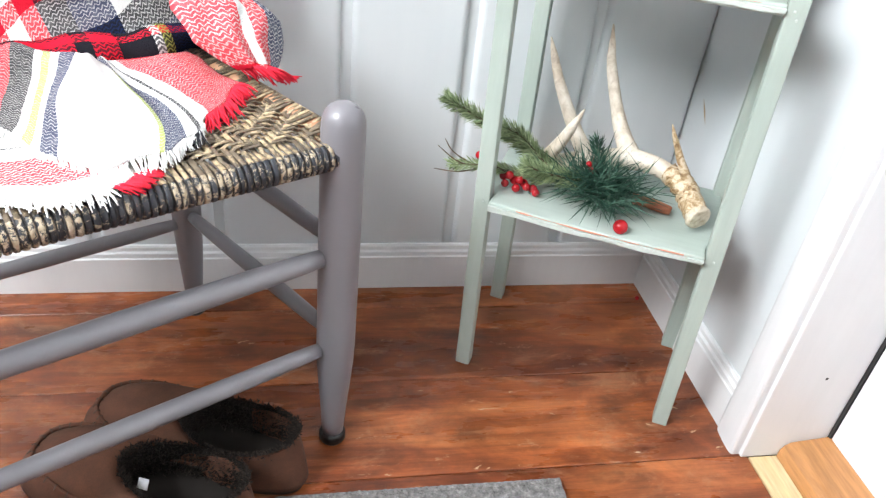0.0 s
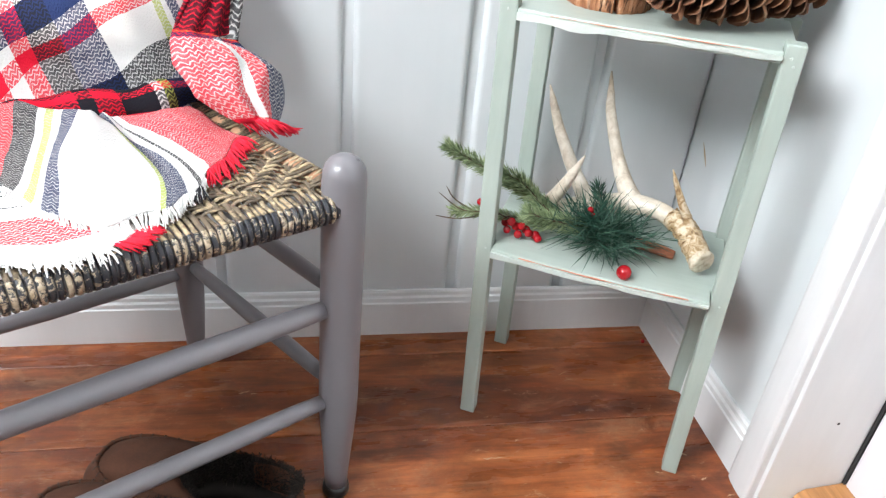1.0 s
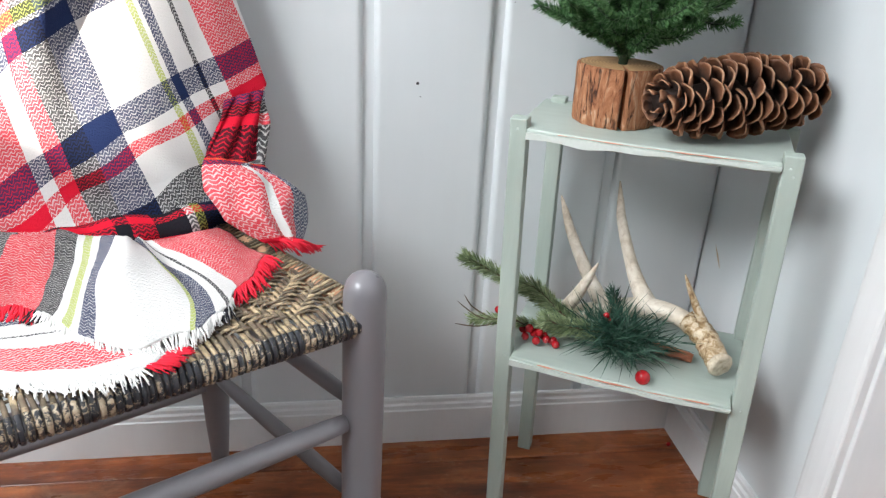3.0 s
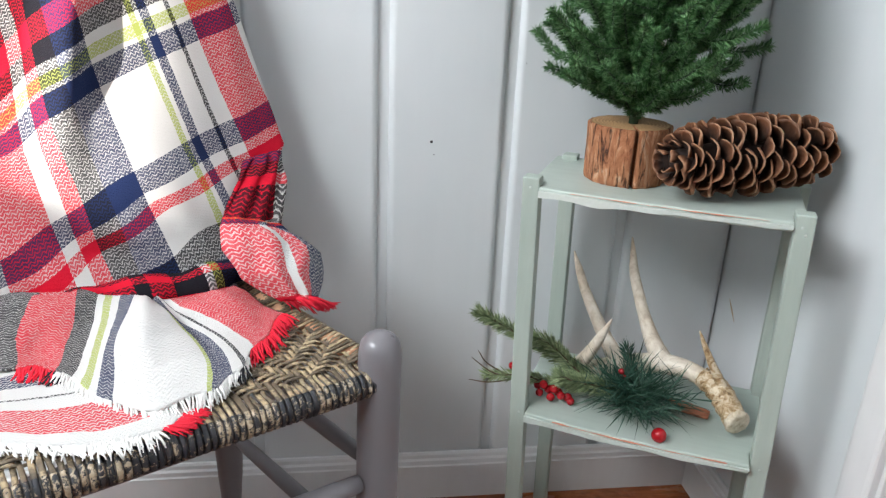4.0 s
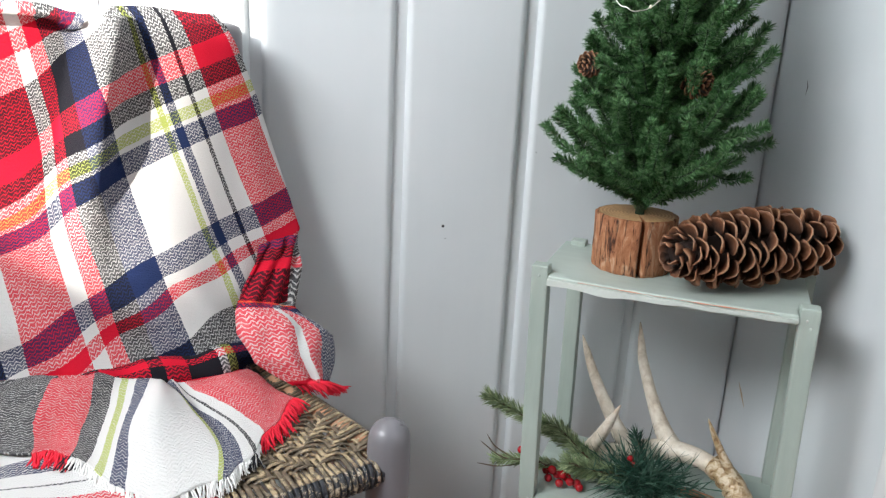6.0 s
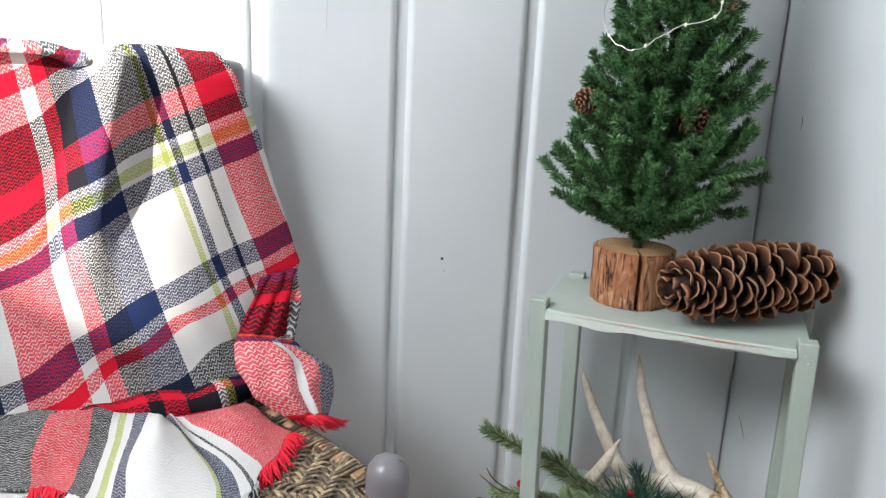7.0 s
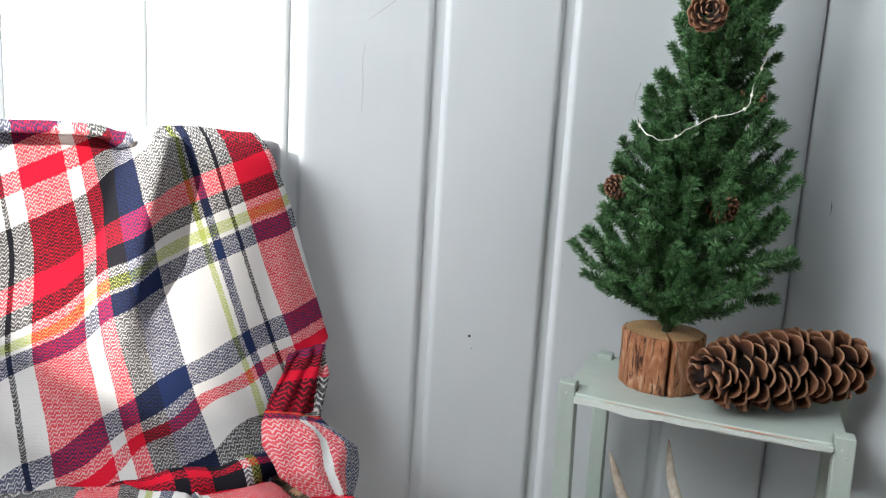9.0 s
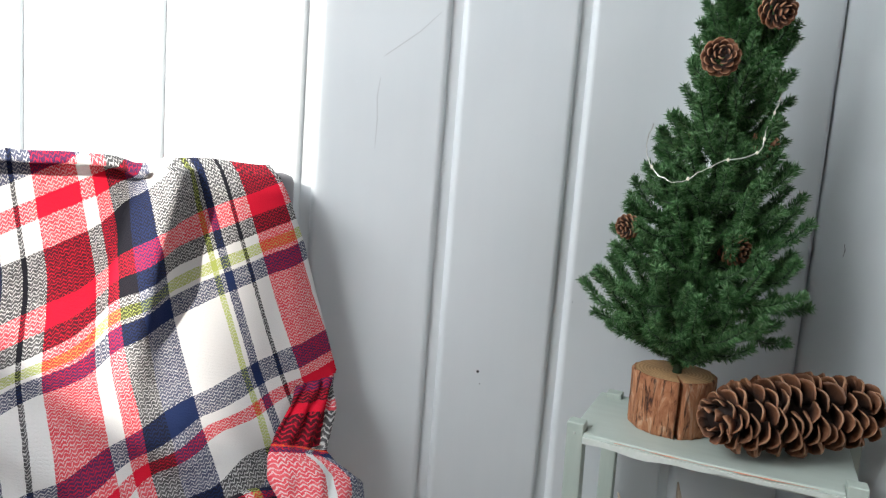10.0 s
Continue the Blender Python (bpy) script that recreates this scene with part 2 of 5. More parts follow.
# the doorway: casing, jamb, threshold and the closed white door
door = thing("door_1", pose(0, 0, 0), "closed white door with moulded casing and oak threshold", "door")
tagged(door, kind="structure")
JAMB = 0.122
CASE = [(0.0, 0.0), (0.009, 0.0), (0.0125, -0.0015), (0.015, -0.0045), (0.0165, -0.009), (0.0175, -0.016), (0.0185, -0.030), (0.0185, -0.044), (0.0175, -0.0485), (0.015, -0.050), (0.0, -0.050)]
bm = bmesh.new()
add_extrusion(bm, CASE, (WALL_X, -0.338, 0.0), (WALL_X, -0.338, 2.1), Vector((-1, 0, 0)), Vector((0, 1, 0)))
part("casing", bm, TRIM, door)
bm = bmesh.new()
add_box(bm, WALL_X - 0.006, JAMB, -0.394, -0.3865, 0.0, 2.06)
soft(part("jamb", bm, TRIM, door), 0.0015)
bm = bmesh.new()
add_box(bm, JAMB, JAMB + 0.006, -0.398, -0.392, 0.02, 2.06)
part("gasket", bm, DARK, door)
bm = bmesh.new()
add_box(bm, JAMB + 0.002, JAMB + 0.05, -1.3, -0.3985, 0.02, 2.06)
soft(part("door_leaf", bm, DOOR, door), 0.002)
bm = bmesh.new()
add_extrusion(bm, [(0.0, -0.012), (0.0, 0.012), (0.004, 0.020), (0.012, 0.026), (0.016, 0.027), (0.075, 0.034), (0.085, 0.034), (0.085, -0.012)], (0.056, -1.26, 0), (0.056, -0.395, 0), Vector((1, 0, 0)))
part("threshold", bm, OAK, door, "varnished oak threshold with a rounded nose")
bm = bmesh.new()
add_box(bm, 0.014, 0.055, -1.26, -0.395, -0.03, 0.0005)
part("sill_board", bm, PINE, door, "bare pale pine board")
bm = bmesh.new()
bmesh.ops.create_circle(bm, cap_ends=True, radius=0.0022, segments=14)
bmesh.ops.transform(bm, matrix=pose(0.070, -0.3945, 0.146, 90, 0, 0), verts=bm.verts)
part("screw_hole", bm, DARK, door)

# floor planks running along the back wall
floor = thing("floor", pose(0, 0, 0), "old red-brown varnished floorboards, worn and stained", "floor")
tagged(floor, kind="structure")
bm = bmesh.new()
add_box(bm, -2.15, 0.2, -4.3, 0.12, -0.06, -0.012)
part("subfloor", bm, DARK, floor)
PLANKS = [0.006, -0.058, -0.2225, -0.390, -0.548, -0.70, -0.86, -1.02, -1.18, -1.34, -1.50, -1.66, -1.82, -1.98, -2.14, -2.30, -2.46, -2.62, -2.78, -2.94, -3.10, -3.26, -3.42, -3.58, -3.74, -3.90, -4.06, -4.2]
rng = random.Random(4)
for y1, y0 in zip(PLANKS, PLANKS[1:]):
    end = 0.012 if y1 < -0.3 else WALL_X
    bm = bmesh.new()
    cells = 24
    rows = []
    for k in range(cells + 1):
        x = -2.0 + (end + 2.0) * k / cells
        w = 0.0009 * noise.noise((x * 9, y0 * 31, 0)), 0.0009 * noise.noise((x * 9, y1 * 31, 4))
        rows.append((x, y0 + 0.0007 + w[0], y1 - 0.0007 + w[1]))
    prof = ((0, -0.012), (0, -0.0012), (0.0012, 0.0), (-0.0012, 0.0), (1, -0.0012), (1, -0.012))
    rings = []
    for x, a, b in rows:
        rings.append([bm.verts.new((x, (a if i < 3 else b) + (o if 0 < abs(o) < 1 else 0), z)) for i, (o, z) in enumerate(prof)])
    for p, q in zip(rings, rings[1:]):
        for i in range(5):
            bm.faces.new((p[i], q[i], q[i + 1], p[i + 1]))
    bm.faces.new(rings[-1])
    bmesh.ops.recalc_face_normals(bm, faces=bm.faces)
    part("plank", bm, FLOOR, floor)

# ---- the ladder-back chair ----
CHAIR_POSE = pose(-0.751, -0.433, 0, 0, 0, 28.9)
chair = thing("ladder_back_chair", CHAIR_POSE, "grey painted ladder-back chair with a worn woven splint seat", "chair")


def splint_material():
    n = Nodes("dark_worn_splint", 0.45)
    r = n.add("ShaderNodeObjectInfo").outputs["Random"]
    v = n.coords(vary=9.0)
    worn = n.noise(n.coords((1, 1, 1), vary=9.0), 150, 5, 0.75, 0.8)
    k = n.ramp(n.math("ADD", worn, n.math("MULTIPLY", n.math("SUBTRACT", r, 0.5), 0.16)), [(0.530, 0.0), (0.565, 1.0)])
    dark = n.ramp(n.noise(v, 120, 4), [(0.3, (0.010, 0.013, 0.021)), (0.7, (0.040, 0.040, 0.045))])
    tan = n.ramp(n.noise(v, 160, 4), [(0.3, (0.28, 0.20, 0.12)), (0.7, (0.62, 0.52, 0.38))])
    return n.done(n.mix(k, dark, tan), worn, 0.5, 0.0015)


def splint_top_material():
    n = Nodes("brown_woven_splint", 0.5)
    r = n.add("ShaderNodeObjectInfo").outputs["Random"]
    v = n.coords(vary=9.0)
    worn = n.noise(v, 70, 5, 0.75)
    k = n.ramp(n.math("ADD", worn, n.math("MULTIPLY", n.math("SUBTRACT", r, 0.5), 0.2)), [(0.49, 0.0), (0.60, 1.0)])
    dark = n.ramp(n.noise(v, 90, 4), [(0.3, (0.060, 0.046, 0.032)), (0.7, (0.19, 0.145, 0.095))])
    return n.done(n.mix(k, dark, (0.43, 0.33, 0.20)), worn, 0.5, 0.0015)


SPLINT, SPLINT_TOP = splint_material(), splint_top_material()


def turned(name, knots, parent, material=CHAIR, seg=20):
    """A turned stick: knots of (x, y, z, radius)."""
    bm = bmesh.new()
    add_tube(bm, [k[:3] for k in knots], [k[3] for k in knots], seg)
    return part(name, bm, material, parent, smooth=True)


def stick(z_radii, foot, top, height):
    out = []
    for z, r in z_radii:
        f = z / height
        out.append((foot[0] + (top[0] - foot[0]) * f, foot[1] + (top[1] - foot[1]) * f, z, r))
    return out


FRONT_PROFILE = [(0.016, 0.0138), (0.03, 0.0145), (0.06, 0.0163), (0.10, 0.0194), (0.14, 0.0222), (0.16, 0.0227), (0.40, 0.0228), (0.44, 0.0226),
                 (0.450, 0.0220), (0.457, 0.0200), (0.463, 0.0160), (0.467, 0.0100), (0.4690, 0.0030)]
REAR_PROFILE = [(0.02, 0.0125), (0.05, 0.0140), (0.10, 0.0175), (0.15, 0.0200), (0.17, 0.0205), (0.60, 0.0205), (0.81, 0.0195), (0.840, 0.0190), (0.848, 0.0160), (0.852, 0.005)]
for sx in (1, -1):
    foot, top = (sx * 0.2330, 0.0), (sx * 0.2415, 0.002)
    leg = turned("front_post", stick(FRONT_PROFILE, foot, top, 0.469), chair)
    bm = bmesh.new()
    add_tube(bm, [(foot[0], foot[1], z) for z in (0.0, 0.003, 0.013, 0.0165)], [0.0150, 0.0168, 0.0166, 0.0145], 18)
    part("glide", bm, RUBBER, leg, "black furniture glide", smooth=True)
    foot, top = (sx * 0.185, 0.330), (sx * 0.2075, 0.353)
    leg = turned("rear_post", stick(REAR_PROFILE, foot, top, 0.852), chair)
    bm = bmesh.new()
    add_tube(bm, [(foot[0], foot[1], z) for z in (0.0, 0.004, 0.016, 0.0205)], [0.0135, 0.0155, 0.0155, 0.0140], 16)
    part("glide", bm, RUBBER, leg, "black furniture glide", smooth=True)


def rung(a, b, r=0.0104):
    a, b = Vector(a), Vector(b)
    knots = [(*a.lerp(b, f), r * k) for f, k in ((0, 0.80), (0.06, 0.90), (0.18, 0.98), (0.5, 1.06), (0.82, 0.98), (0.94, 0.90), (1, 0.80))]
    turned("rung", knots, chair, CHAIR, 16)


rung((0.215, 0, 0.2945), (-0.215, 0, 0.2945), 0.0122)
rung((0.213, 0, 0.163), (-0.213, 0, 0.163))
for sx in (1, -1):
    rung((sx * 0.233, 0.018, 0.309), (sx * 0.194, 0.312, 0.309), 0.0098)
    rung((sx * 0.230, 0.018, 0.180), (sx * 0.190, 0.312, 0.180), 0.0098)
rung((0.172, 0.332, 0.162), (-0.172, 0.332, 0.162), 0.0098)
for z in (0.56, 0.68, 0.79):
    bm = bmesh.new()
    n = 14
    outline = [(-0.187 + 0.374 * k / n, 0.338 + 0.016 * math.sin(math.pi * k / n) + (z - 0.5) * 0.03) for k in range(n + 1)]
    outline += [(x, y + 0.009) for x, y in reversed(outline)]
    add_prism(bm, outline, z - 0.035, z + 0.035 + (0.004 if z > 0.75 else 0))
    soft(part("slat", bm, CHAIR, chair), 0.003)

# seat rails and the woven splint
SEAT_Z = 0.4275
RAIL = 0.0125


def seat_half(y):
    return 0.238 + (0.190 - 0.238) * (y / 0.335)


rung((0.232, 0.0, 0.416), (-0.232, 0.0, 0.416), RAIL)
rung((0.188, 0.335, 0.421), (-0.188, 0.335, 0.421), RAIL)
BARE = wood("bare_orange_rail", (0.35, 0.16, 0.08), (0.48, 0.25, 0.14), (0.55, 0.32, 0.2), (0.3, 0.3, 1), 30, 0.5)
for sx in (1, -1):
    a, b = Vector((sx * 0.238, 0.01, 0.423)), Vector((sx * 0.190, 0.325, 0.423))
    turned("seat_rail", [(*a.lerp(b, f), RAIL) for f in (0, 0.5, 1)], chair, BARE, 14)


def weave_up(i, j):
    """Herringbone: whether the front-to-back strand i lies over the cross strand j."""
    turn = i if (i // 12) % 2 == 0 else -i
    return (turn + j) % 6 < 3


STEP_X, STEP_Y = 0.0066, 0.0066
NX, NY = 70, 48
rng = random.Random(11)


def ribbon(bm, points, widths, across, thick=0.0012):
    rings = []
    for k, p in enumerate(points):
        way = (points[min(k + 1, len(points) - 1)] - points[max(k - 1, 0)]).normalized()
        nrm = across.cross(way).normalized()
        w = widths / 2
        rings.append([bm.verts.new(p - across * w), bm.verts.new(p - across * w * 0.5 + nrm * thick), bm.verts.new(p + across * w * 0.5 + nrm * thick),
                      bm.verts.new(p + across * w), bm.verts.new(p - nrm * thick * 0.6)])
    for a, b in zip(rings, rings[1:]):
        for k in range(5):
            bm.faces.new((a[k], b[k], b[(k + 1) % 5], a[(k + 1) % 5]))
    bmesh.ops.recalc_face_normals(bm, faces=bm.faces)


for i in range(NX):
    x = -0.229 + i * STEP_X
    jit = rng.uniform(-0.0012, 0.0012)
    pts = [Vector((x, 0.0150 * math.cos(a), 0.4165 + 0.0150 * math.sin(a))) for a in (radians(d) for d in (285, 255, 225, 195, 165, 135, 112))]
    bm = bmesh.new()
    ribbon(bm, pts, 0.0062 + rng.uniform(-0.0014, 0.0006), Vector((1, 0, 0)))
    part("rail_wrap", bm, SPLINT, chair, smooth=True)
    pts = pts[-1:]
    for j in range(NY):
        y = 0.014 + j * STEP_Y
        if abs(x) > seat_half(y) - 0.008:
            break
        pts.append(Vector((x + jit, y, SEAT_Z + 0.003 + (0.0021 if weave_up(i, j) else -0.0021))))
    bm = bmesh.new()
    if len(pts) < 3:
        continue
    ribbon(bm, pts, 0.0056 + rng.uniform(-0.0010, 0.0007), Vector((1, 0, 0)))
    part("splint_strand", bm, SPLINT_TOP, chair, smooth=True)
for j in range(NY):
    y = 0.020 + j * STEP_Y
    h = seat_half(y)
    pts = [Vector((h + 0.0145 * math.cos(a), y, 0.423 + 0.0145 * math.sin(a))) for a in (radians(d) for d in (-60, -25, 10, 45, 75))]
    left = [Vector((-p.x, p.y, p.z)) for p in reversed(pts)]
    for i in range(NX - 1, -1, -1):
        x = -0.229 + i * STEP_X
        if abs(x) < h - 0.012:
            pts.append(Vector((x, y + 0.0006 * noise.noise((i, j, 0)), SEAT_Z + 0.003 + (-0.0021 if weave_up(i, j) else 0.0021))))
    bm = bmesh.new()
    ribbon(bm, pts + left, 0.0056 + rng.uniform(-0.0010, 0.0007), Vector((0, 1, 0)))
    part("splint_strand", bm, SPLINT_TOP, chair, smooth=True)

# ---- the sage plant stand ----
STAND = pose(-0.357, -0.190, 0, 0, 0, -27.77)
stand = thing("plant_stand", STAND, "small sage green painted wooden stand with two shelves, chipped and worn", "plant stand")
LEG = 0.0205


def leg_box(u0, v0, du, dv, height):
    bm = bmesh.new()
    v = add_box(bm, u0, u0 + LEG, v0, v0 + LEG, 0, height)
    for p in v[4:]:
        p.co.x += du
        p.co.y += dv
    bmesh.ops.subdivide_edges(bm, edges=[e for e in bm.edges if abs(e.verts[0].co.z - e.verts[1].co.z) > 0.1], cuts=10)
    for p in bm.verts:
        p.co.x += 0.0005 * noise.noise(p.co * 40)
        p.co.y += 0.0005 * noise.noise(p.co * 40 + Vector((9, 0, 0)))
    soft(part("leg", bm, SAGE, stand), 0.0018, 2)


leg_box(-0.004, 0.0, -0.018, 0.018, 0.590)
leg_box(0.290, 0.0, -0.016, 0.018, 0.588)
leg_box(0.000, 0.176, -0.006, -0.008, 0.5865)
leg_box(0.288, 0.176, -0.006, -0.008, 0.5825)


def shelf_material():
    n = Nodes("worn_sage_shelf", 0.45)
    v = n.coords()
    slow = n.ramp(n.noise(v, 5, 4), [(0.3, (0.355, 0.415, 0.37)), (0.7, (0.445, 0.50, 0.455))])
    fine = n.noise(n.coords((0.15, 1, 1)), 90, 5)
    k = n.ramp(n.noise(v, 40, 6, 0.75), [(0.74, 0.0), (0.76, 1.0)])
    c = n.mix(0.08, slow, n.ramp(fine, [(0.3, 0.3), (0.7, 0.9)]), "OVERLAY")
    return n.done(n.mix(k, c, (0.10, 0.07, 0.05)), n.math("SUBTRACT", fine, k), 0.2, 0.001)


SHELF = shelf_material()
RED_WEAR = painted("worn_red_underpaint", (0.50, 0.16, 0.09), (0.58, 0.28, 0.20), 0.6, 160, 0.2)
PALE_WEAR = painted("worn_pale_edge", (0.44, 0.50, 0.455), (0.54, 0.58, 0.54), 0.5, 160, 0.2, (0.16, 0.10, 0.07), (1, 1, 1), 0.68)


def shelf(z, u0, u1, v0, v1, thick, v_leg):
    n = 22
    bm = bmesh.new()
    front = []
    for k in range(n + 1):
        f = k / n
        u = u0 + (u1 - u0) * f
        front.append((u, v0 - 0.006 * math.sin(math.pi * f) + 0.0012 * noise.noise((u * 30, z * 9, 0))))
    step, wide = v_leg + LEG, 0.0155
    add_prism(bm, front + [(u1, step), (u1 + wide, step), (u1 + wide, v1), (u0 - wide, v1), (u0 - wide, step), (u0, step)], z - thick, z)
    ob = soft(part("shelf", bm, SHELF, stand), 0.002, 2)
    # a pale chipped lip below the edge and the red line where the paint has rubbed through
    bm = bmesh.new()
    for a, b in zip(front, front[1:]):
        f = (a[0] - u0) / (u1 - u0)
        d0 = thick + 0.004 * noise.noise((a[0] * 22, z * 5, 3)) - 0.004 * f
        d1 = thick + 0.004 * noise.noise((b[0] * 22, z * 5, 3)) - 0.004 * f
        q = [bm.verts.new(p) for p in ((a[0], a[1] - 0.0026, z - 0.0040), (b[0], b[1] - 0.0026, z - 0.0040), (b[0], b[1] - 0.0026, z - d1), (a[0], a[1] - 0.0026, z - d0),
                                       (a[0], a[1] + 0.004, z - 0.0040), (b[0], b[1] + 0.004, z - 0.0040), (b[0], b[1] + 0.004, z - d1), (a[0], a[1] + 0.004, z - d0))]
        for i in ((3, 2, 1, 0), (0, 1, 5, 4), (2, 3, 7, 6), (0, 4, 7, 3), (1, 2, 6, 5)):
            bm.faces.new([q[m] for m in i])
    part("lip", bm, PALE_WEAR, ob, "pale chipped shelf edge")
    bm = bmesh.new()
    pts = []
    for k in range(3, n - 1):
        u, v = front[k]
        pts.append((u, v - 0.0012, z - 0.0018))
    add_tube(bm, pts, [0.0002 + 0.0020 * max(0.0, noise.noise((p[0] * 45, z * 3, 0)) + 0.12) for p in pts], 6)
    part("worn_line", bm, RED_WEAR, ob, "red paint showing through a rubbed edge")
    return ob


shelf(0.580, -0.0010, 0.2740, 0.016, 0.188, 0.012, 0.0175)
shelf(0.283, 0.0090, 0.2815, 0.002, 0.188, 0.012, 0.0085)

# ---- the plaid throw ----
C_RED, C_NAVY, C_WHITE = (0.70, 0.012, 0.036), (0.017, 0.029, 0.088), (0.76, 0.75, 0.73)
C_BLACK, C_LIME, C_ORANGE = (0.014, 0.014, 0.019), (0.42, 0.48, 0.12), (0.70, 0.20, 0.03)


def plaid(name, warp, weft, warp_span, weft_span, repeat=False, bias=0.085):
    """Woven cloth from two lists of (start in metres, colour); each point shows a warp or a weft thread of a herringbone twill."""
    n = Nodes(name, 0.95)
    n.b.inputs["Specular IOR Level"].default_value = 0.12
    uv = n.add("ShaderNodeTexCoord").outputs["UV"]
    wob = n.add("ShaderNodeTexNoise", Vector=uv, Scale=90.0, Detail=2.0).outputs["Color"]
    shift = n.t.nodes.new("ShaderNodeVectorMath")
    shift.operation = "MULTIPLY_ADD"
    n.link(wob, shift.inputs[0])
    shift.inputs[1].default_value, shift.inputs[2].default_value = (0.0026,) * 3, (-0.0013,) * 3
    moved = n.t.nodes.new("ShaderNodeVectorMath")
    n.link(uv, moved.inputs[0])
    n.link(shift.outputs[0], moved.inputs[1])
    sep = n.add("ShaderNodeSeparateXYZ", Vector=moved.outputs[0])
    u, v = sep.outputs[0], sep.outputs[1]
    fu = n.math("DIVIDE", n.math("SUBTRACT", u, warp_span[0]), warp_span[1] - warp_span[0])
    if repeat:
        fu = n.math("FRACT", fu)
    fv = n.math("DIVIDE", n.math("SUBTRACT", v, weft_span[0]), weft_span[1] - weft_span[0])
    cu = n.ramp(fu, [((a - warp_span[0]) / (warp_span[1] - warp_span[0]), c) for a, c in warp], "CONSTANT")
    cv = n.ramp(fv, [((a - weft_span[0]) / (weft_span[1] - weft_span[0]), c) for a, c in weft], "CONSTANT")
    # a bold, slightly uneven herringbone: chevrons 5 mm deep that turn every 4 mm
    zig = n.math("PINGPONG", n.math("DIVIDE", u, 0.0082), 0.5)
    lane = n.math("FRACT", n.math("ADD", n.math("DIVIDE", v, 0.0049), n.math("MULTIPLY", zig, 1.5)))
    lane = n.math("ADD", lane, n.math("MULTIPLY", n.math("SUBTRACT", n.noise(uv, 240, 4), 0.5), 1.5))
    lighter = n.math("SUBTRACT", n.add("ShaderNodeRGBToBW", Color=cu).outputs[0], n.add("ShaderNodeRGBToBW", Color=cv).outputs[0])
    lean = n.math("MULTIPLY", n.math("MAXIMUM", n.math("MINIMUM", n.math("MULTIPLY", lighter, 10.0), 1.0), -1.0), bias)
    mask = n.ramp(n.math("ADD", n.math("PINGPONG", lane, 0.5), lean), [(0.14, 0.08), (0.37, 0.92)])
    c = n.mix(mask, cu, cv)
    # brushed wool: the loose fibres of each thread blur into its neighbours here and there
    nap = n.ramp(n.noise(uv, 75, 5, 0.7), [(0.45, 0.0), (0.75, 0.35)])
    c = n.mix(nap, c, n.mix(0.5, cu, cv))
    fuzz = n.noise(uv, 1500, 2)
    c = n.mix(0.35, c, n.ramp(fuzz, [(0.25, 0.25), (0.75, 0.85)]), "OVERLAY")
    return n.done(c, n.math("ADD", n.math("PINGPONG", lane, 0.5), fuzz), 0.75, 0.0020)


BACK_PLAID = plaid("plaid_wool",
                   [(0, C_BLACK), (0.003, C_WHITE), (0.030, C_RED), (0.100, C_WHITE), (0.122, C_RED), (0.144, C_BLACK), (0.180, C_NAVY), (0.228, C_WHITE),
                    (0.309, C_LIME), (0.319, C_WHITE), (0.326, C_NAVY), (0.341, C_WHITE), (0.369, C_BLACK)],
                   [(-0.30, C_WHITE), (-0.20, C_NAVY), (-0.165, C_WHITE), (-0.135, C_RED), (-0.11, C_WHITE), (-0.072, C_BLACK), (0, C_RED), (0.030, C_BLACK), (0.055, C_WHITE), (0.068, C_LIME),
                    (0.082, C_WHITE), (0.090, C_NAVY), (0.117, C_WHITE), (0.230, C_NAVY), (0.265, C_WHITE), (0.280, C_RED), (0.300, C_WHITE), (0.350, C_BLACK), (0.390, C_NAVY), (0.425, C_RED), (0.455, C_BLACK)],
                   (0, 0.372), (-0.30, 0.50), True, 0.14)
SEAT_PLAID = plaid("plaid_wool_seat_fold",
                   [(0, C_BLACK), (0.135, C_RED), (0.180, C_BLACK), (0.205, C_WHITE), (0.214, C_LIME), (0.2225, C_WHITE), (0.232, C_NAVY), (0.247, C_WHITE), (0.308, C_LIME), (0.313, C_NAVY),
                    (0.348, C_WHITE), (0.362, C_BLACK), (0.366, C_WHITE), (0.382, C_RED)],
                   [(0, C_BLACK), (0.035, C_RED), (0.055, C_WHITE)], (0, 0.45), (0, 0.25), False, 0.18)
LOW_PLAID = plaid("plaid_wool_lower_layer",
                  [(0, C_RED), (0.06, C_NAVY), (0.10, C_LIME), (0.13, C_ORANGE), (0.16, C_RED), (0.175, C_NAVY), (0.20, C_WHITE)],
                  [(0, C_WHITE), (0.055, C_NAVY), (0.085, C_WHITE), (0.110, C_BLACK), (0.113, C_WHITE), (0.135, C_RED), (0.175, C_RED), (0.182, C_WHITE)], (0, 0.42), (0, 0.20), False, 0.10)
ROLL_PLAID = plaid("plaid_wool_tucked_roll",
                   [(0, C_BLACK), (0.035, C_RED), (0.085, C_BLACK), (0.100, C_RED), (0.125, C_BLACK), (0.160, C_WHITE), (0.168, C_LIME), (0.180, C_NAVY), (0.205, C_BLACK)],
                   [(0, C_BLACK), (0.030, C_RED), (0.040, C_BLACK)], (0, 0.24), (0, 0.09), False, 0.05)
TAIL_PLAID = plaid("plaid_wool_hanging_corner",
                   [(0, C_RED), (0.052, C_WHITE), (0.064, C_RED), (0.084, C_NAVY)],
                   [(0, C_NAVY), (0.014, C_BLACK), (0.032, C_RED), (0.046, C_BLACK), (0.076, C_ORANGE), (0.079, C_NAVY), (0.086, C_WHITE), (0.175, C_RED)], (0, 0.12), (0, 0.18), False, 0.13)


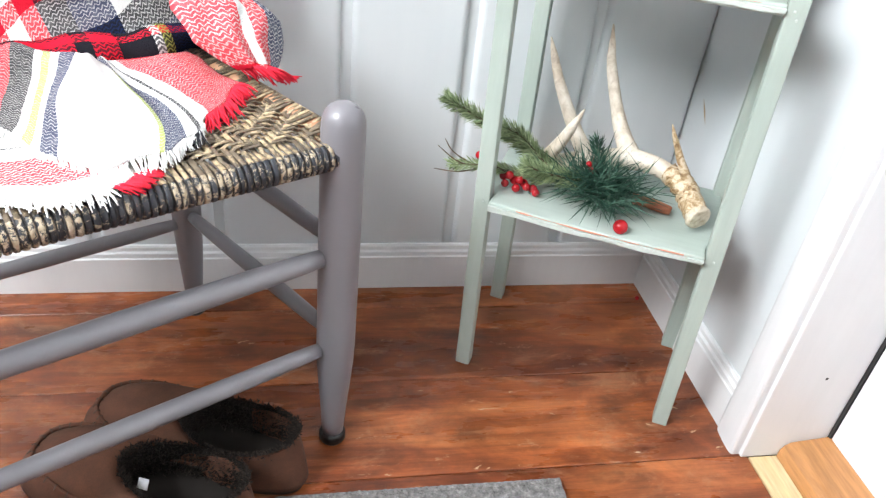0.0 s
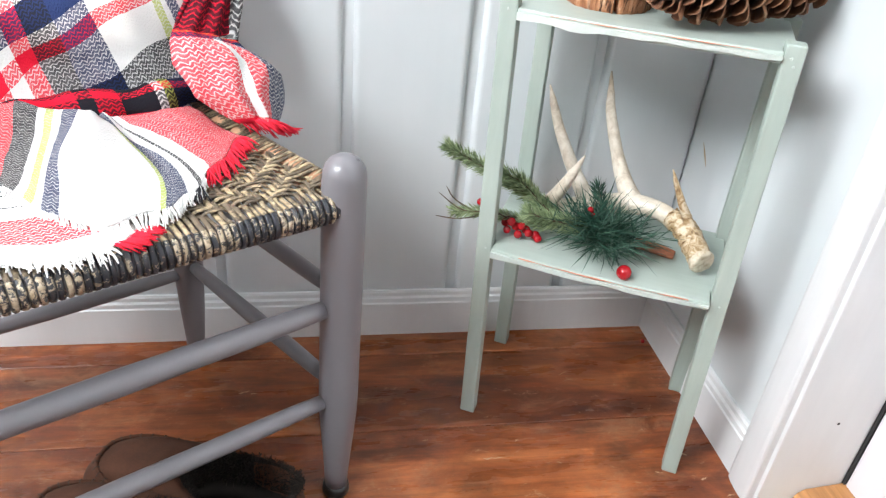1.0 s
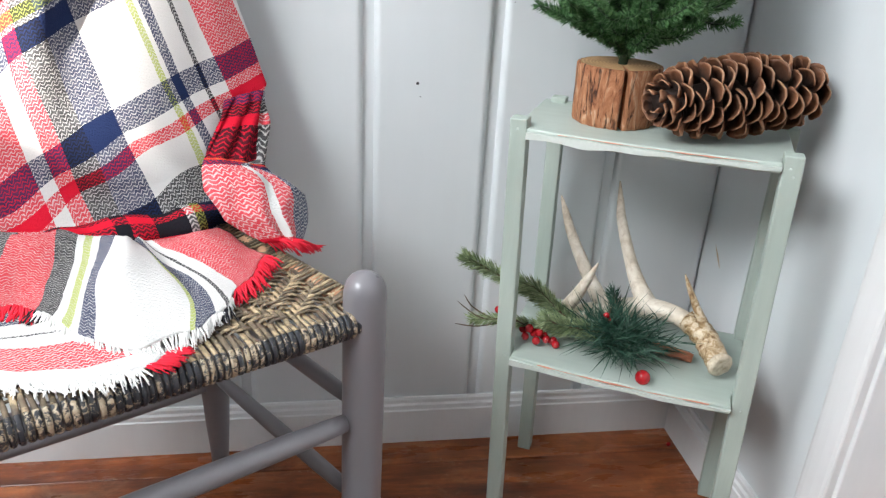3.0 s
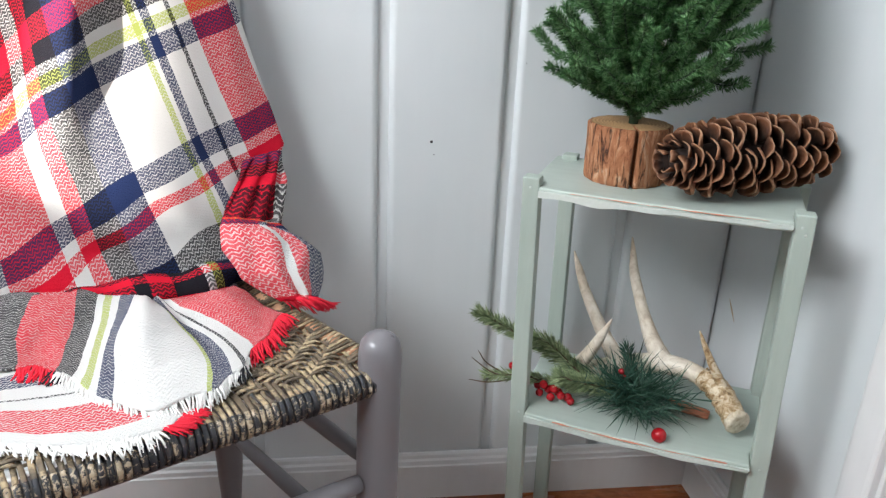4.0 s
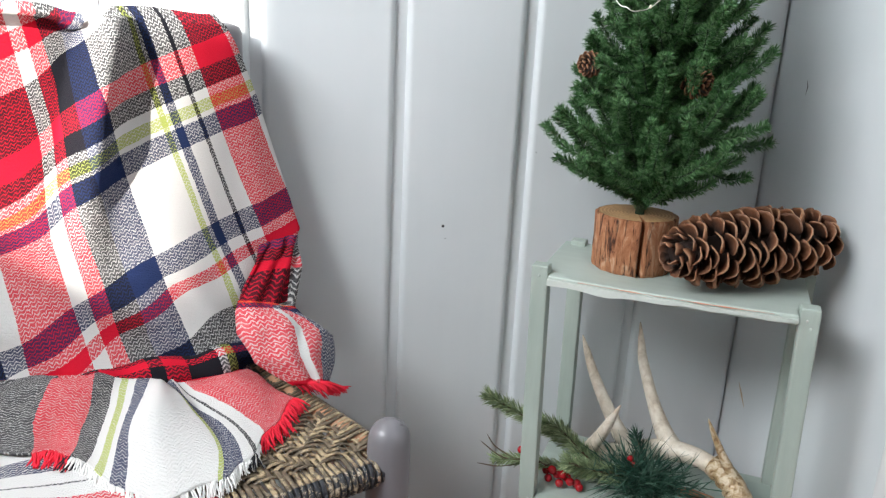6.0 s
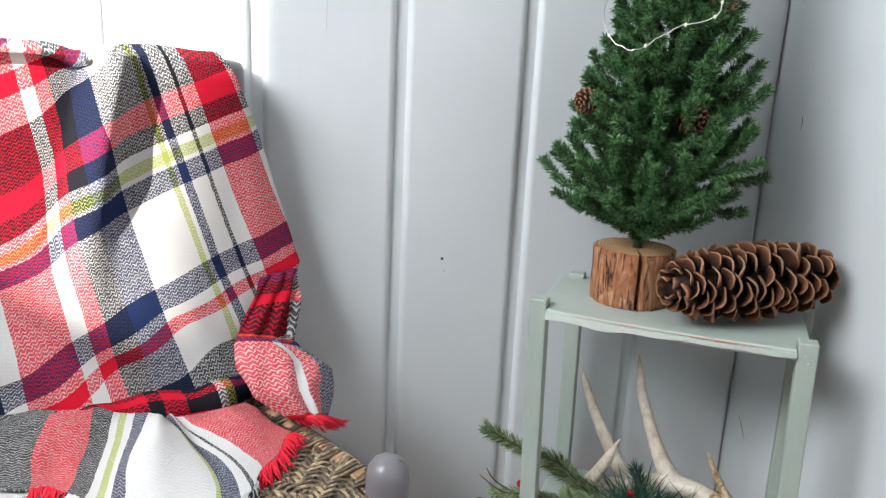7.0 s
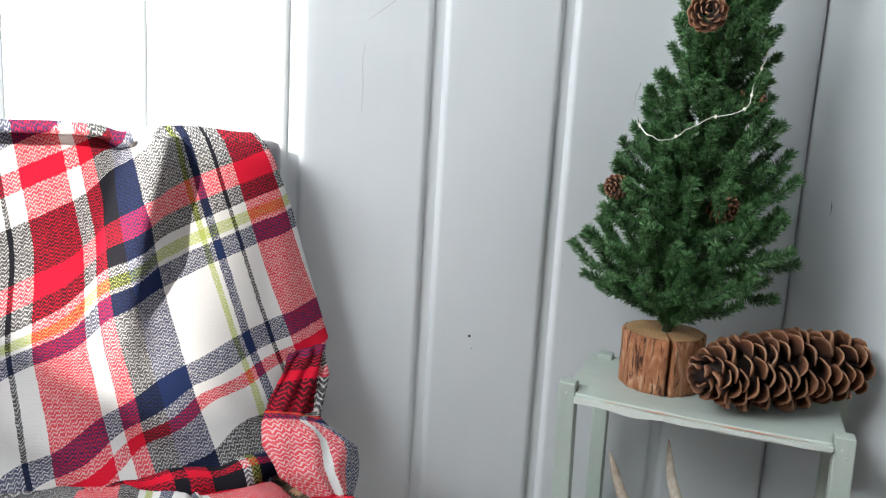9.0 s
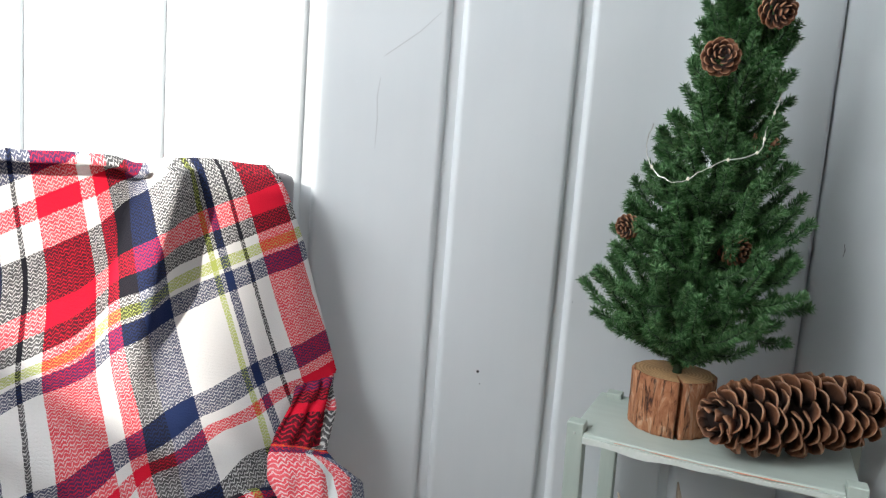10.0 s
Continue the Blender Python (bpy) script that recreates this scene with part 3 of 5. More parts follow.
def yarn(name, c):
    n = Nodes(name, 0.95)
    k = n.noise(n.coords(), 900, 3)
    return n.done(n.mix(0.4, c, n.ramp(k, [(0.2, 0.2), (0.8, 0.9)]), "OVERLAY"), k, 0.4, 0.001)


YARN_WHITE, YARN_RED, YARN_BLACK = yarn("white_yarn", C_WHITE), yarn("red_yarn", C_RED), yarn("black_yarn", C_BLACK)

throw = thing("throw_blanket", CHAIR_POSE, "red, white, navy and lime plaid wool throw draped over the chair", "blanket")
U_FIT = (0.126, 1.343, 0.24, -0.041, 1.015, 0.191)
V_FIT = (0.117, 0.492, -1.081, -0.154, -0.037, 0.071)


def quad(c, x, z):
    return c[0] + c[1] * x + c[2] * z + c[3] * x * x + c[4] * x * z + c[5] * z * z


def smooth_step(a, b, x):
    f = min(max((x - a) / (b - a), 0.0), 1.0)
    return f * f * (3 - 2 * f)


TOP_Z = 0.850


def back_shape(s, t):
    """(X, Y, z, z along the cloth) of the sheet hung over the chair's back."""
    if t < 0.16:
        along = TOP_Z + 0.02 + (0.16 - t) / 0.16 * 0.20
    elif t < 0.24:
        along = TOP_Z + 0.02 - (t - 0.16) / 0.08 * 0.02
    else:
        along = TOP_Z - (t - 0.24) / 0.76 * (TOP_Z - 0.44)
    z = min(along, 2 * (TOP_Z + 0.01) - along)
    xr = lerp((0.44, 0.5, 0.565, 0.597, 0.668, 0.767, 0.862), (0.175, 0.195, 0.245, 0.276, 0.256, 0.227, 0.190), z)
    x = xr + (-0.245 - xr) * s
    if along > TOP_Z:
        f = min((along - TOP_Z) / 0.02, 1.0)
        y = 0.325 + 0.044 * f
        z = z + 0.002 * math.sin(math.pi * f)
        if f >= 1.0:
            y = 0.369 - 0.004 * s
    else:
        y = lerp((0.44, 0.455, 0.5, 0.6, 0.7, 0.83, 0.850), (0.205, 0.243, 0.268, 0.297, 0.309, 0.316, 0.325), z)
        fold_x = lerp((0.60, 0.66, 0.75, 0.87), (0.012, 0.008, 0.022, 0.052), z)
        deep = smooth_step(0.56, 0.74, z)
        side = smooth_step(0.016, -0.012, x - fold_x)
        y += deep * (0.030 * side - 0.032 * math.exp(-((x - fold_x - 0.022) / 0.018) ** 2))
        y -= 0.007 * noise.noise((x * 9, z * 5, 1)) + 0.004 * noise.noise((x * 22 + z * 8, z * 9, 5))
        y -= 0.006 * math.exp(-((x - 0.215 + 0.1 * (z - 0.7)) / 0.016) ** 2) * smooth_step(0.55, 0.65, z)
        # shallow creases that gather towards the seat
        y -= smooth_step(0.66, 0.5, z) * 0.008 * math.sin((x * 0.8 + z * 0.9) * 62)
    z += 0.006 * noise.noise((x * 14, 2, 0)) * smooth_step(0.80, TOP_Z, z) - 0.012 * math.exp(-((x - 0.035) / 0.018) ** 2) * smooth_step(0.80, TOP_Z, z) * (1 if along <= TOP_Z else 0.6)
    return x, y, z, along


def back_place(s, t):
    x, y, z, _ = back_shape(s, t)
    return Vector((x, y, z))


def back_paint(s, t):
    x, y, z, along = back_shape(s, t)
    fold_x = lerp((0.60, 0.66, 0.75, 0.87), (0.012, 0.008, 0.022, 0.052), min(along, 0.87))
    lost = 0.022 * smooth_step(0.02, -0.02, x - fold_x) * smooth_step(0.60, 0.74, along)
    drop = lerp((0.44, 0.58, 0.64, 0.75, 0.90), (0.000, 0.008, 0.032, 0.044, 0.044), along) * smooth_step(0.030, -0.050, x - fold_x)
    return quad(U_FIT, x - lost, along - 0.65), quad(V_FIT, x, along - 0.65) - drop


def cloth(name, place, paint, ns, nt, material, label="", thick=0.0030):
    bm = bmesh.new()
    add_patch(bm, place, paint, ns, nt)
    ob = part(name, bm, material, throw, label, smooth=True)
    mod = ob.modifiers.new("thickness", "SOLIDIFY")
    mod.thickness, mod.offset = thick, 0.0
    return ob


cloth("back_drape", back_place, back_paint, 120, 150, BACK_PLAID, "plaid sheet hanging over the chair back")

RIDGE_S = (0, 0.30, 0.40, 0.456, 0.515, 0.549, 0.61, 0.684, 0.773, 0.849, 1.0)
RIDGE_X = (-0.245, -0.030, 0.006, 0.027, 0.052, 0.066, 0.069, 0.072, 0.078, 0.088, 0.172)
RIDGE_Y = (0.30, 0.237, 0.226, 0.218, 0.208, 0.205, 0.204, 0.204, 0.204, 0.204, 0.206)
RIDGE_TOP = (0.484, 0.484, 0.480, 0.474, 0.468, 0.465, 0.463, 0.462, 0.460, 0.458, 0.456)
HEM_X = (-0.245, -0.062, -0.036, -0.024, -0.014, -0.006, 0.022, 0.072, 0.098, 0.127, 0.201)
HEM_Y = (0.250, 0.158, 0.143, 0.105, 0.070, 0.045, 0.012, 0.026, 0.034, 0.066, 0.142)


def eased(values, s):
    """The table's value at s, rounded over its corners."""
    return sum(w * lerp(RIDGE_S, values, s + o) for o, w in ((-0.05, 0.12), (-0.025, 0.22), (0.0, 0.32), (0.025, 0.22), (0.05, 0.12)))


def seat_place(s, t):
    rx, ry = eased(RIDGE_X, s), eased(RIDGE_Y, s)
    hx, hy = eased(HEM_X, s), eased(HEM_Y, s)
    top = eased(RIDGE_TOP, s) + 0.005 * noise.noise((s * 7, 0, 3))
    if t < 0.25:
        f = t / 0.25
        return Vector((rx - 0.01 * (1 - f), ry + 0.045 * (1 - f) ** 1.5, 0.440 + (top - 0.440) * math.sin(f * math.pi / 2)))
    f = (t - 0.25) / 0.75
    lobe = 0.014 * math.sin(math.pi * f) * (0.5 + math.sin(s * 21 + 0.6 + 2.0 * f)) + 0.007 * noise.noise((s * 16, t * 5, 2))
    z = 0.4445 + (top - 0.4445) * (0.5 + 0.5 * math.cos(math.pi * f ** 0.85)) + lobe * (1 - f)
    puff = math.exp(-((s - 0.61) / 0.10) ** 2) * math.sin(math.pi * min(f ** 0.8 / 0.98, 1.0)) ** 0.6
    z += 0.013 * puff
    hx += 0.022 * math.sin(math.pi * f) * smooth_step(0.62, 0.72, s) * smooth_step(1.0, 0.86, s)
    hx -= 0.014 * math.sin(math.pi * f) * math.exp(-((s - 0.56) / 0.06) ** 2)
    return Vector((rx + (hx - rx) * f, ry + (hy - ry) * f + 0.004 * f * math.sin(s * 60), max(z, 0.4415 + 0.003 * abs(math.sin(s * 40)) * f)))


def seat_paint(s, t):
    return 0.45 * s + 0.010 * noise.noise((s * 5, t * 3, 6)) + 0.012 * math.sin(t * 4) * (s - 0.5), 0.25 * t


def roll_place(s, t):
    a = radians(-30 + 230 * t)
    r = 0.018 + 0.004 * noise.noise((s * 6, t * 3, 4)) + 0.003 * math.sin(s * 19)
    x = -0.02 + 0.215 * s
    return Vector((x + 0.012 * t, 0.240 + 0.008 * math.sin(s * 7) - r * math.cos(a) * 1.1, 0.456 + 0.004 * s + r * math.sin(a)))


cloth("tucked_roll", roll_place, lambda s, t: (0.215 * s + 0.02 * t, 0.085 * t), 60, 28, ROLL_PLAID, "dark plaid roll tucked between back and seat")
cloth("seat_fold", seat_place, seat_paint, 140, 60, SEAT_PLAID, "folded plaid cloth lying over the seat")


def low_place(s, t):
    x = -0.25 + 0.298 * s
    hem = lerp((-0.25, -0.10, -0.064, -0.025, 0.028, 0.05), (0.085, 0.056, 0.026, 0.003, -0.003, 0.018), x)
    y = 0.20 + (hem - 0.20) * t
    return Vector((x, y, 0.4385 + 0.0022 * noise.noise((x * 22, y * 22, 0)) + 0.002 * math.sin(x * 60 + y * 30) * (1 - t) - 0.003 * smooth_step(0.9, 1, t)))


cloth("lower_layer", low_place, lambda s, t: (0.42 * s, 0.20 * t), 80, 50, LOW_PLAID, "lower plaid layer with a white fringe")

TAIL_T = (0, 0.25, 0.42, 0.50, 0.62, 0.82, 1.0)
TAIL_A = ((0.219, 0.198, 0.176, 0.164, 0.157, 0.166, 0.203), (0.288, 0.268, 0.245, 0.226, 0.208, 0.178, 0.150), (0.583, 0.555, 0.530, 0.524, 0.506, 0.479, 0.453))
TAIL_B = ((0.273, 0.262, 0.246, 0.254, 0.282, 0.268, 0.247), (0.292, 0.270, 0.250, 0.225, 0.210, 0.185, 0.160), (0.590, 0.555, 0.507, 0.497, 0.476, 0.452, 0.437))


def tail_place(s, t):
    a = Vector([lerp(TAIL_T, c, t) for c in TAIL_A])
    b = Vector([lerp(TAIL_T, c, t) for c in TAIL_B])
    p = a.lerp(b, s)
    low = smooth_step(0.40, 0.56, t)
    bulge = math.sin(math.pi * s) ** 0.7 * (0.008 + low * (0.012 + 0.020 * math.sin(math.pi * min(1, max(0, (t - 0.4) / 0.6)))))
    p += Vector((0, -0.8, 0.5)) * bulge
    p += Vector((0.2, -1, 0.3)) * (0.006 * noise.noise((s * 5, t * 6, 8)) + 0.004 * math.sin((s * 1.6 + t) * 11) * (1 - 0.5 * low))
    return p


def tail_paint(s, t):
    wide = smooth_step(0.40, 0.48, t)
    return s * (0.062 + 0.054 * wide), 0.18 * t


cloth("hanging_corner", tail_place, tail_paint, 60, 90, TAIL_PLAID, "pink plaid corner with a red fringe", 0.004)


def fringe(name, material, place, s0, s1, count, length, rest, label, seed, outward=None):
    """Loose yarn ends along the hem of a sheet."""
    rng = random.Random(seed)
    bm = bmesh.new()
    for k in range(count):
        s = s0 + (s1 - s0) * (k + rng.random()) / count
        root, inner = place(s, 0.985), place(s, 0.93)
        way = (root - inner).normalized() if outward is None else Vector(outward)
        way = (way + Vector((rng.uniform(-0.35, 0.35), rng.uniform(-0.25, 0.25), rng.uniform(-0.1, 0.25)))).normalized()
        n = length * rng.uniform(0.65, 1.2)
        pts = []
        for f in (0, 0.35, 0.7, 1.0):
            p = root + way * n * f + Vector((rng.uniform(-1, 1), rng.uniform(-1, 1), 0)) * 0.0016 * f
            drop = rest if p.y > -0.012 else rest - 0.9 * (-0.012 - p.y)
            p.z = max(p.z - 0.010 * f * f, drop + rng.uniform(0.0, 0.002))
            pts.append(p)
        r = rng.uniform(0.0008, 0.0014)
        add_tube(bm, pts, [r, r, r * 0.9, r * 0.5], 5)
    return part(name, bm, material, throw, label, smooth=True)


fringe("fringe", YARN_WHITE, seat_place, 0.40, 0.70, 130, 0.020, 0.435, "white yarn fringe", 1)
fringe("fringe", YARN_RED, seat_place, 0.30, 0.40, 40, 0.024, 0.441, "red yarn fringe", 2)
fringe("fringe", YARN_BLACK, seat_place, 0.385, 0.43, 18, 0.020, 0.441, "black yarn fringe", 3)
fringe("fringe", YARN_BLACK, seat_place, 0.80, 0.82, 12, 0.016, 0.435, "dark yarn fringe", 4)
fringe("fringe", YARN_WHITE, seat_place, 0.70, 0.84, 40, 0.014, 0.435, "white yarn fringe", 5)
fringe("fringe", YARN_RED, seat_place, 0.86, 1.0, 90, 0.022, 0.435, "red yarn fringe", 6)
fringe("fringe", YARN_WHITE, low_place, 0.35, 0.90, 190, 0.020, 0.4345, "white yarn fringe", 7)
fringe("fringe", YARN_RED, low_place, 0.90, 1.0, 70, 0.022, 0.4345, "red yarn fringe", 8, (0.8, -0.55, 0.05))
fringe("fringe", YARN_RED, tail_place, 0.0, 1.0, 90, 0.024, 0.435, "red yarn fringe", 9, (0.75, -0.45, -0.25))


# ---- needles and greenery ----
def needle_mesh(name, bases, ways, lengths, widths, material):
    """Thin folded blades, all in one mesh of loose pieces."""
    bases, ways = np.array(bases, float), np.array(ways, float)
    ways /= np.linalg.norm(ways, axis=1)[:, None]
    rnd = np.random.RandomState(len(bases)).normal(size=ways.shape)
    side = np.cross(ways, rnd)
    side /= np.linalg.norm(side, axis=1)[:, None] + 1e-9
    up = np.cross(side, ways)
    lengths, widths = np.array(lengths)[:, None], np.array(widths)[:, None]
    mid = bases + ways * lengths * 0.55
    verts = np.stack([bases, mid - side * widths, mid + up * widths * 0.8, mid + side * widths, bases + ways * lengths - up * lengths * 0.06], 1).reshape(-1, 3)
    n = len(bases)
    i = np.arange(n)[:, None] * 5
    faces = np.concatenate([i + np.array([0, 1, 2]), i + np.array([0, 2, 3]), i + np.array([1, 4, 2]), i + np.array([2, 4, 3])])
    mesh = bpy.data.meshes.new(name)
    mesh.from_pydata(verts.tolist(), [], faces.tolist())
    mesh.materials.append(material)
    return mesh


def needle_material(name, low, mid, high, rough=0.45):
    n = Nodes(name, rough)
    r = n.add("ShaderNodeNewGeometry").outputs["Random Per Island"]
    slow = n.noise(n.coords(), 22, 3)
    k = n.math("ADD", n.math("MULTIPLY", r, 0.6), n.math("MULTIPLY", slow, 0.4))
    c = n.ramp(k, [(0.2, low), (0.5, mid), (0.85, high)])
    n.b.inputs["Specular IOR Level"].default_value = 0.25
    return n.done(c)


GREEN = needle_material("artificial_fir_needles", (0.021, 0.072, 0.023), (0.060, 0.158, 0.052), (0.20, 0.36, 0.165), 0.36)
OLIVE = needle_material("olive_fir_needles", (0.12, 0.17, 0.08), (0.25, 0.32, 0.165), (0.45, 0.53, 0.31))
BLUEGREEN = needle_material("dark_pine_needles", (0.010, 0.036, 0.024), (0.026, 0.076, 0.050), (0.08, 0.155, 0.11))
TWIG = wood("brown_twig", (0.05, 0.03, 0.018), (0.09, 0.055, 0.03), (0.14, 0.09, 0.05), (1, 1, 0.2), 60, 0.7)


def brush(points, radius, length, width, density, rng, out, lean=0.75):
    """Needles all round a stem, gathered into out = (bases, ways, lengths, widths)."""
    pts = [Vector(p) for p in points]
    for a, b in zip(pts, pts[1:]):
        way = (b - a).normalized()
        side = way.orthogonal().normalized()
        other = way.cross(side)
        for k in range(max(1, int(density * (b - a).length))):
            ang = rng.uniform(0, 2 * math.pi)
            d = side * math.cos(ang) + other * math.sin(ang)
            out[0].append(a.lerp(b, rng.random()))
            out[1].append(d + way * lean * rng.uniform(0.7, 1.3))
            out[2].append(length * rng.uniform(0.7, 1.15))
            out[3].append(width)


WIRE_GREEN = painted("green_wire", (0.012, 0.030, 0.014), (0.02, 0.045, 0.02), 0.6)

# ---- the small tree on its log slice ----
AXIS = Vector((-0.235, -0.137, 0.645))
tree = thing("artificial_tree", Matrix.Translation(AXIS), "small dark green artificial fir tree standing in a log slice", "christmas tree")
rng = random.Random(21)
TREE_Z = (0.040, 0.054, 0.070, 0.100, 0.14, 0.25, 0.34, 0.43, 0.72)
TREE_R = (0.020, 0.042, 0.076, 0.119, 0.113, 0.077, 0.056, 0.044, 0.004)


def axis_at(h):
    return Vector((0.004 + 0.075 * h, 0.0, h))


turned("trunk", [(*axis_at(h), 0.006 - 0.006 * h) for h in (-0.02, 0.05, 0.2, 0.4, 0.6, 0.72)], tree, WIRE_GREEN, 8)
needles = ([], [], [], [])
stems = bmesh.new()


def clear_of_walls(p):
    p.x, p.y = min(p.x, -0.010 - AXIS.x), min(p.y, -0.008 - AXIS.y)
    return p


def finger(line, full=1.0):
    """One bushy tip: stiff needles leaning forward all round a wire, like a bottle brush."""
    add_tube(stems, line, 0.0010, 4)
    brush(line, 0.01, 0.0112 * full, 0.00058, 7600, rng, needles, 0.65)
    brush(line[-2:], 0.01, 0.0100 * full, 0.0006, 3000, rng, needles, 2.2)


def bent(root, way, n, lift):
    end = clear_of_walls(root + way * n + Vector((0, 0, lift)))
    return curve_points([root, root + way * n * 0.55 + Vector((0, 0, lift * 0.15)), end], 7)


h, k = 0.046, 0
while h < 0.71:
    ang = k * 2.39996 + rng.uniform(-0.25, 0.25)
    r = lerp(TREE_Z, TREE_R, h) * rng.choice((0.80, 0.88, 0.95, 1.0))
    d = Vector((math.cos(ang), math.sin(ang), 0))
    base = axis_at(max(0.022, h - 0.016 - 0.055 * smooth_step(0.16, 0.05, h)))
    tip = clear_of_walls(axis_at(h) + d * r + Vector((0, 0, rng.uniform(0.006, 0.028))))
    mid = base.lerp(tip, 0.62) + Vector((0, 0, -0.014 - 0.12 * r))
    line = curve_points([base, mid, tip], 10)
    finger(line[2:], min(1.0, 0.7 + 3 * r))
    if r > 0.022:
        for f, turn in ((4, 1), (5, -1)):
            spread = turn * rng.uniform(0.55, 0.95)
            w = Vector((math.cos(ang + spread), math.sin(ang + spread), rng.uniform(-0.30, 0.15))).normalized()
            finger(bent(line[f], w, r * rng.uniform(0.42, 0.60) + 0.008, rng.uniform(0.014, 0.030)), min(1.0, 0.7 + 3 * r))
    k += 1
    h += 0.0033 + 0.0040 * h
# a dark inner mass of short tips round the trunk
for k in range(260):
    h = rng.uniform(0.025, 0.62)
    ang = rng.uniform(0, 2 * math.pi)
    w = Vector((math.cos(ang), math.sin(ang), rng.uniform(0.0, 0.6))).normalized()
    finger(bent(axis_at(h), w, lerp(TREE_Z, TREE_R, h) * rng.uniform(0.40, 0.76), 0.012), 0.9)
for k in range(18):
    ang = k * 2.39996
    w = Vector((math.cos(ang), math.sin(ang), 0.9)).normalized()
    finger(bent(axis_at(0.010 + 0.0012 * k), w, rng.uniform(0.022, 0.036), 0.006), 0.8)
part("branch_wire", stems, WIRE_GREEN, tree)
crown = new("crown", needle_mesh("crown", *needles, GREEN))
crown.parent = tree
tagged(crown, "dense dark green artificial needles")


def bark_material():
    n = Nodes("rough_red_brown_bark", 0.85)
    v = n.coords((1, 1, 0.28))
    big = n.noise(v, 70, 7, 0.75, 1.2)
    c = n.ramp(big, [(0.33, (0.055, 0.022, 0.012)), (0.40, (0.29, 0.105, 0.045)), (0.54, (0.44, 0.19, 0.088)), (0.68, (0.60, 0.40, 0.26))])
    crack = n.ramp(n.noise(n.coords((1, 1, 0.13)), 120, 5, 0.7, 0.8), [(0.39, 1.0), (0.45, 0.0)])
    c = n.mix(n.math("MULTIPLY", crack, 0.85), c, (0.045, 0.020, 0.012))
    height = n.math("SUBTRACT", n.math("ADD", big, n.math("MULTIPLY", n.noise(v, 300, 4), 0.3)), crack)
    return n.done(c, height, 1.0, 0.004)


def rings_material():
    n = Nodes("cut_log_face", 0.7)
    w = n.t.nodes.new("ShaderNodeTexWave")
    w.wave_type, w.rings_direction = "RINGS", "Z"
    n.link(n.coords(), w.inputs["Vector"])
    w.inputs["Scale"].default_value, w.inputs["Distortion"].default_value, w.inputs["Detail"].default_value = 75.0, 2.5, 3.0
    c = n.ramp(w.outputs["Fac"], [(0.2, (0.36, 0.20, 0.085)), (0.8, (0.50, 0.31, 0.15))])
    c = n.mix(0.5, c, n.ramp(n.noise(n.coords(), 30, 5), [(0.3, 0.3), (0.7, 0.75)]), "OVERLAY")
    return n.done(c, w.outputs["Fac"], 0.15, 0.001)


BARK, RINGS = bark_material(), rings_material()
log = thing("log_slice", Matrix.Translation((-0.232, -0.133, 0.580)), "bark-covered log slice with a dark split, used as a tree stand", "wooden base")


def log_outline(z, grow=0.0):
    out = []
    for k in range(72):
        a = radians(-101) + radians(3) + (2 * math.pi - radians(6)) * k / 71
        r = 0.0495 + grow + 0.0022 * noise.noise((math.cos(a) * 2.5, math.sin(a) * 2.5, 0)) + 0.0026 * noise.noise((math.cos(a) * 12, math.sin(a) * 12, z * 22)) * (grow + 1)
        out.append(Vector((r * math.cos(a), r * math.sin(a), z)))
    return out


split = Vector((0.006 * math.cos(radians(-101)), 0.006 * math.sin(radians(-101)), 0))
bm = bmesh.new()
levels = [0.0, 0.003, 0.010, 0.018, 0.026, 0.034, 0.042, 0.050, 0.058, 0.0665, 0.0690]
rows = []
for z in levels:
    grow = -0.0015 if z in (0.0, 0.0690) else 0.0
    rows.append([bm.verts.new(p) for p in log_outline(z, grow)] + [bm.verts.new(split + Vector((0, 0, z)))])
m = len(rows[0])
for a, b in zip(rows, rows[1:]):
    for k in range(m):
        bm.faces.new((a[k], a[(k + 1) % m], b[(k + 1) % m], b[k]))
part("bark", bm, BARK, log, "rough red-brown bark", smooth=True)
bm = bmesh.new()
ring = [bm.verts.new(p * 0.97 + Vector((0, 0, 0.0690 * 0.03))) for p in log_outline(0.0690, -0.001)] + [bm.verts.new(split + Vector((0, 0, 0.0690)))]
bm.faces.new(ring)
part("cut_face", bm, RINGS, log, "pale cut wood face with growth rings")


# ---- pine cones ----
def scale_material():
    n = Nodes("pine_cone_scale", 0.6)
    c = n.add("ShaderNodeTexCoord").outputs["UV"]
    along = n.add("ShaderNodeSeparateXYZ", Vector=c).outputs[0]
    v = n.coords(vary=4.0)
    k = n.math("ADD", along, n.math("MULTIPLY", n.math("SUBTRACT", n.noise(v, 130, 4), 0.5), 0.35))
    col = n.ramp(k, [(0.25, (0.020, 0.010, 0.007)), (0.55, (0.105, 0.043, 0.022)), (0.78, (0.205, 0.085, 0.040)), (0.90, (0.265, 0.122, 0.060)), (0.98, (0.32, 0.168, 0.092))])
    tone = n.ramp(n.add("ShaderNodeObjectInfo").outputs["Random"], [(0, 0.75), (1, 1.3)])
    return n.done(n.mix(1.0, col, tone, "MULTIPLY"), n.noise(n.coords((0.3, 1, 1), vary=4.0), 260, 4), 0.4, 0.001)


SCALE = scale_material()


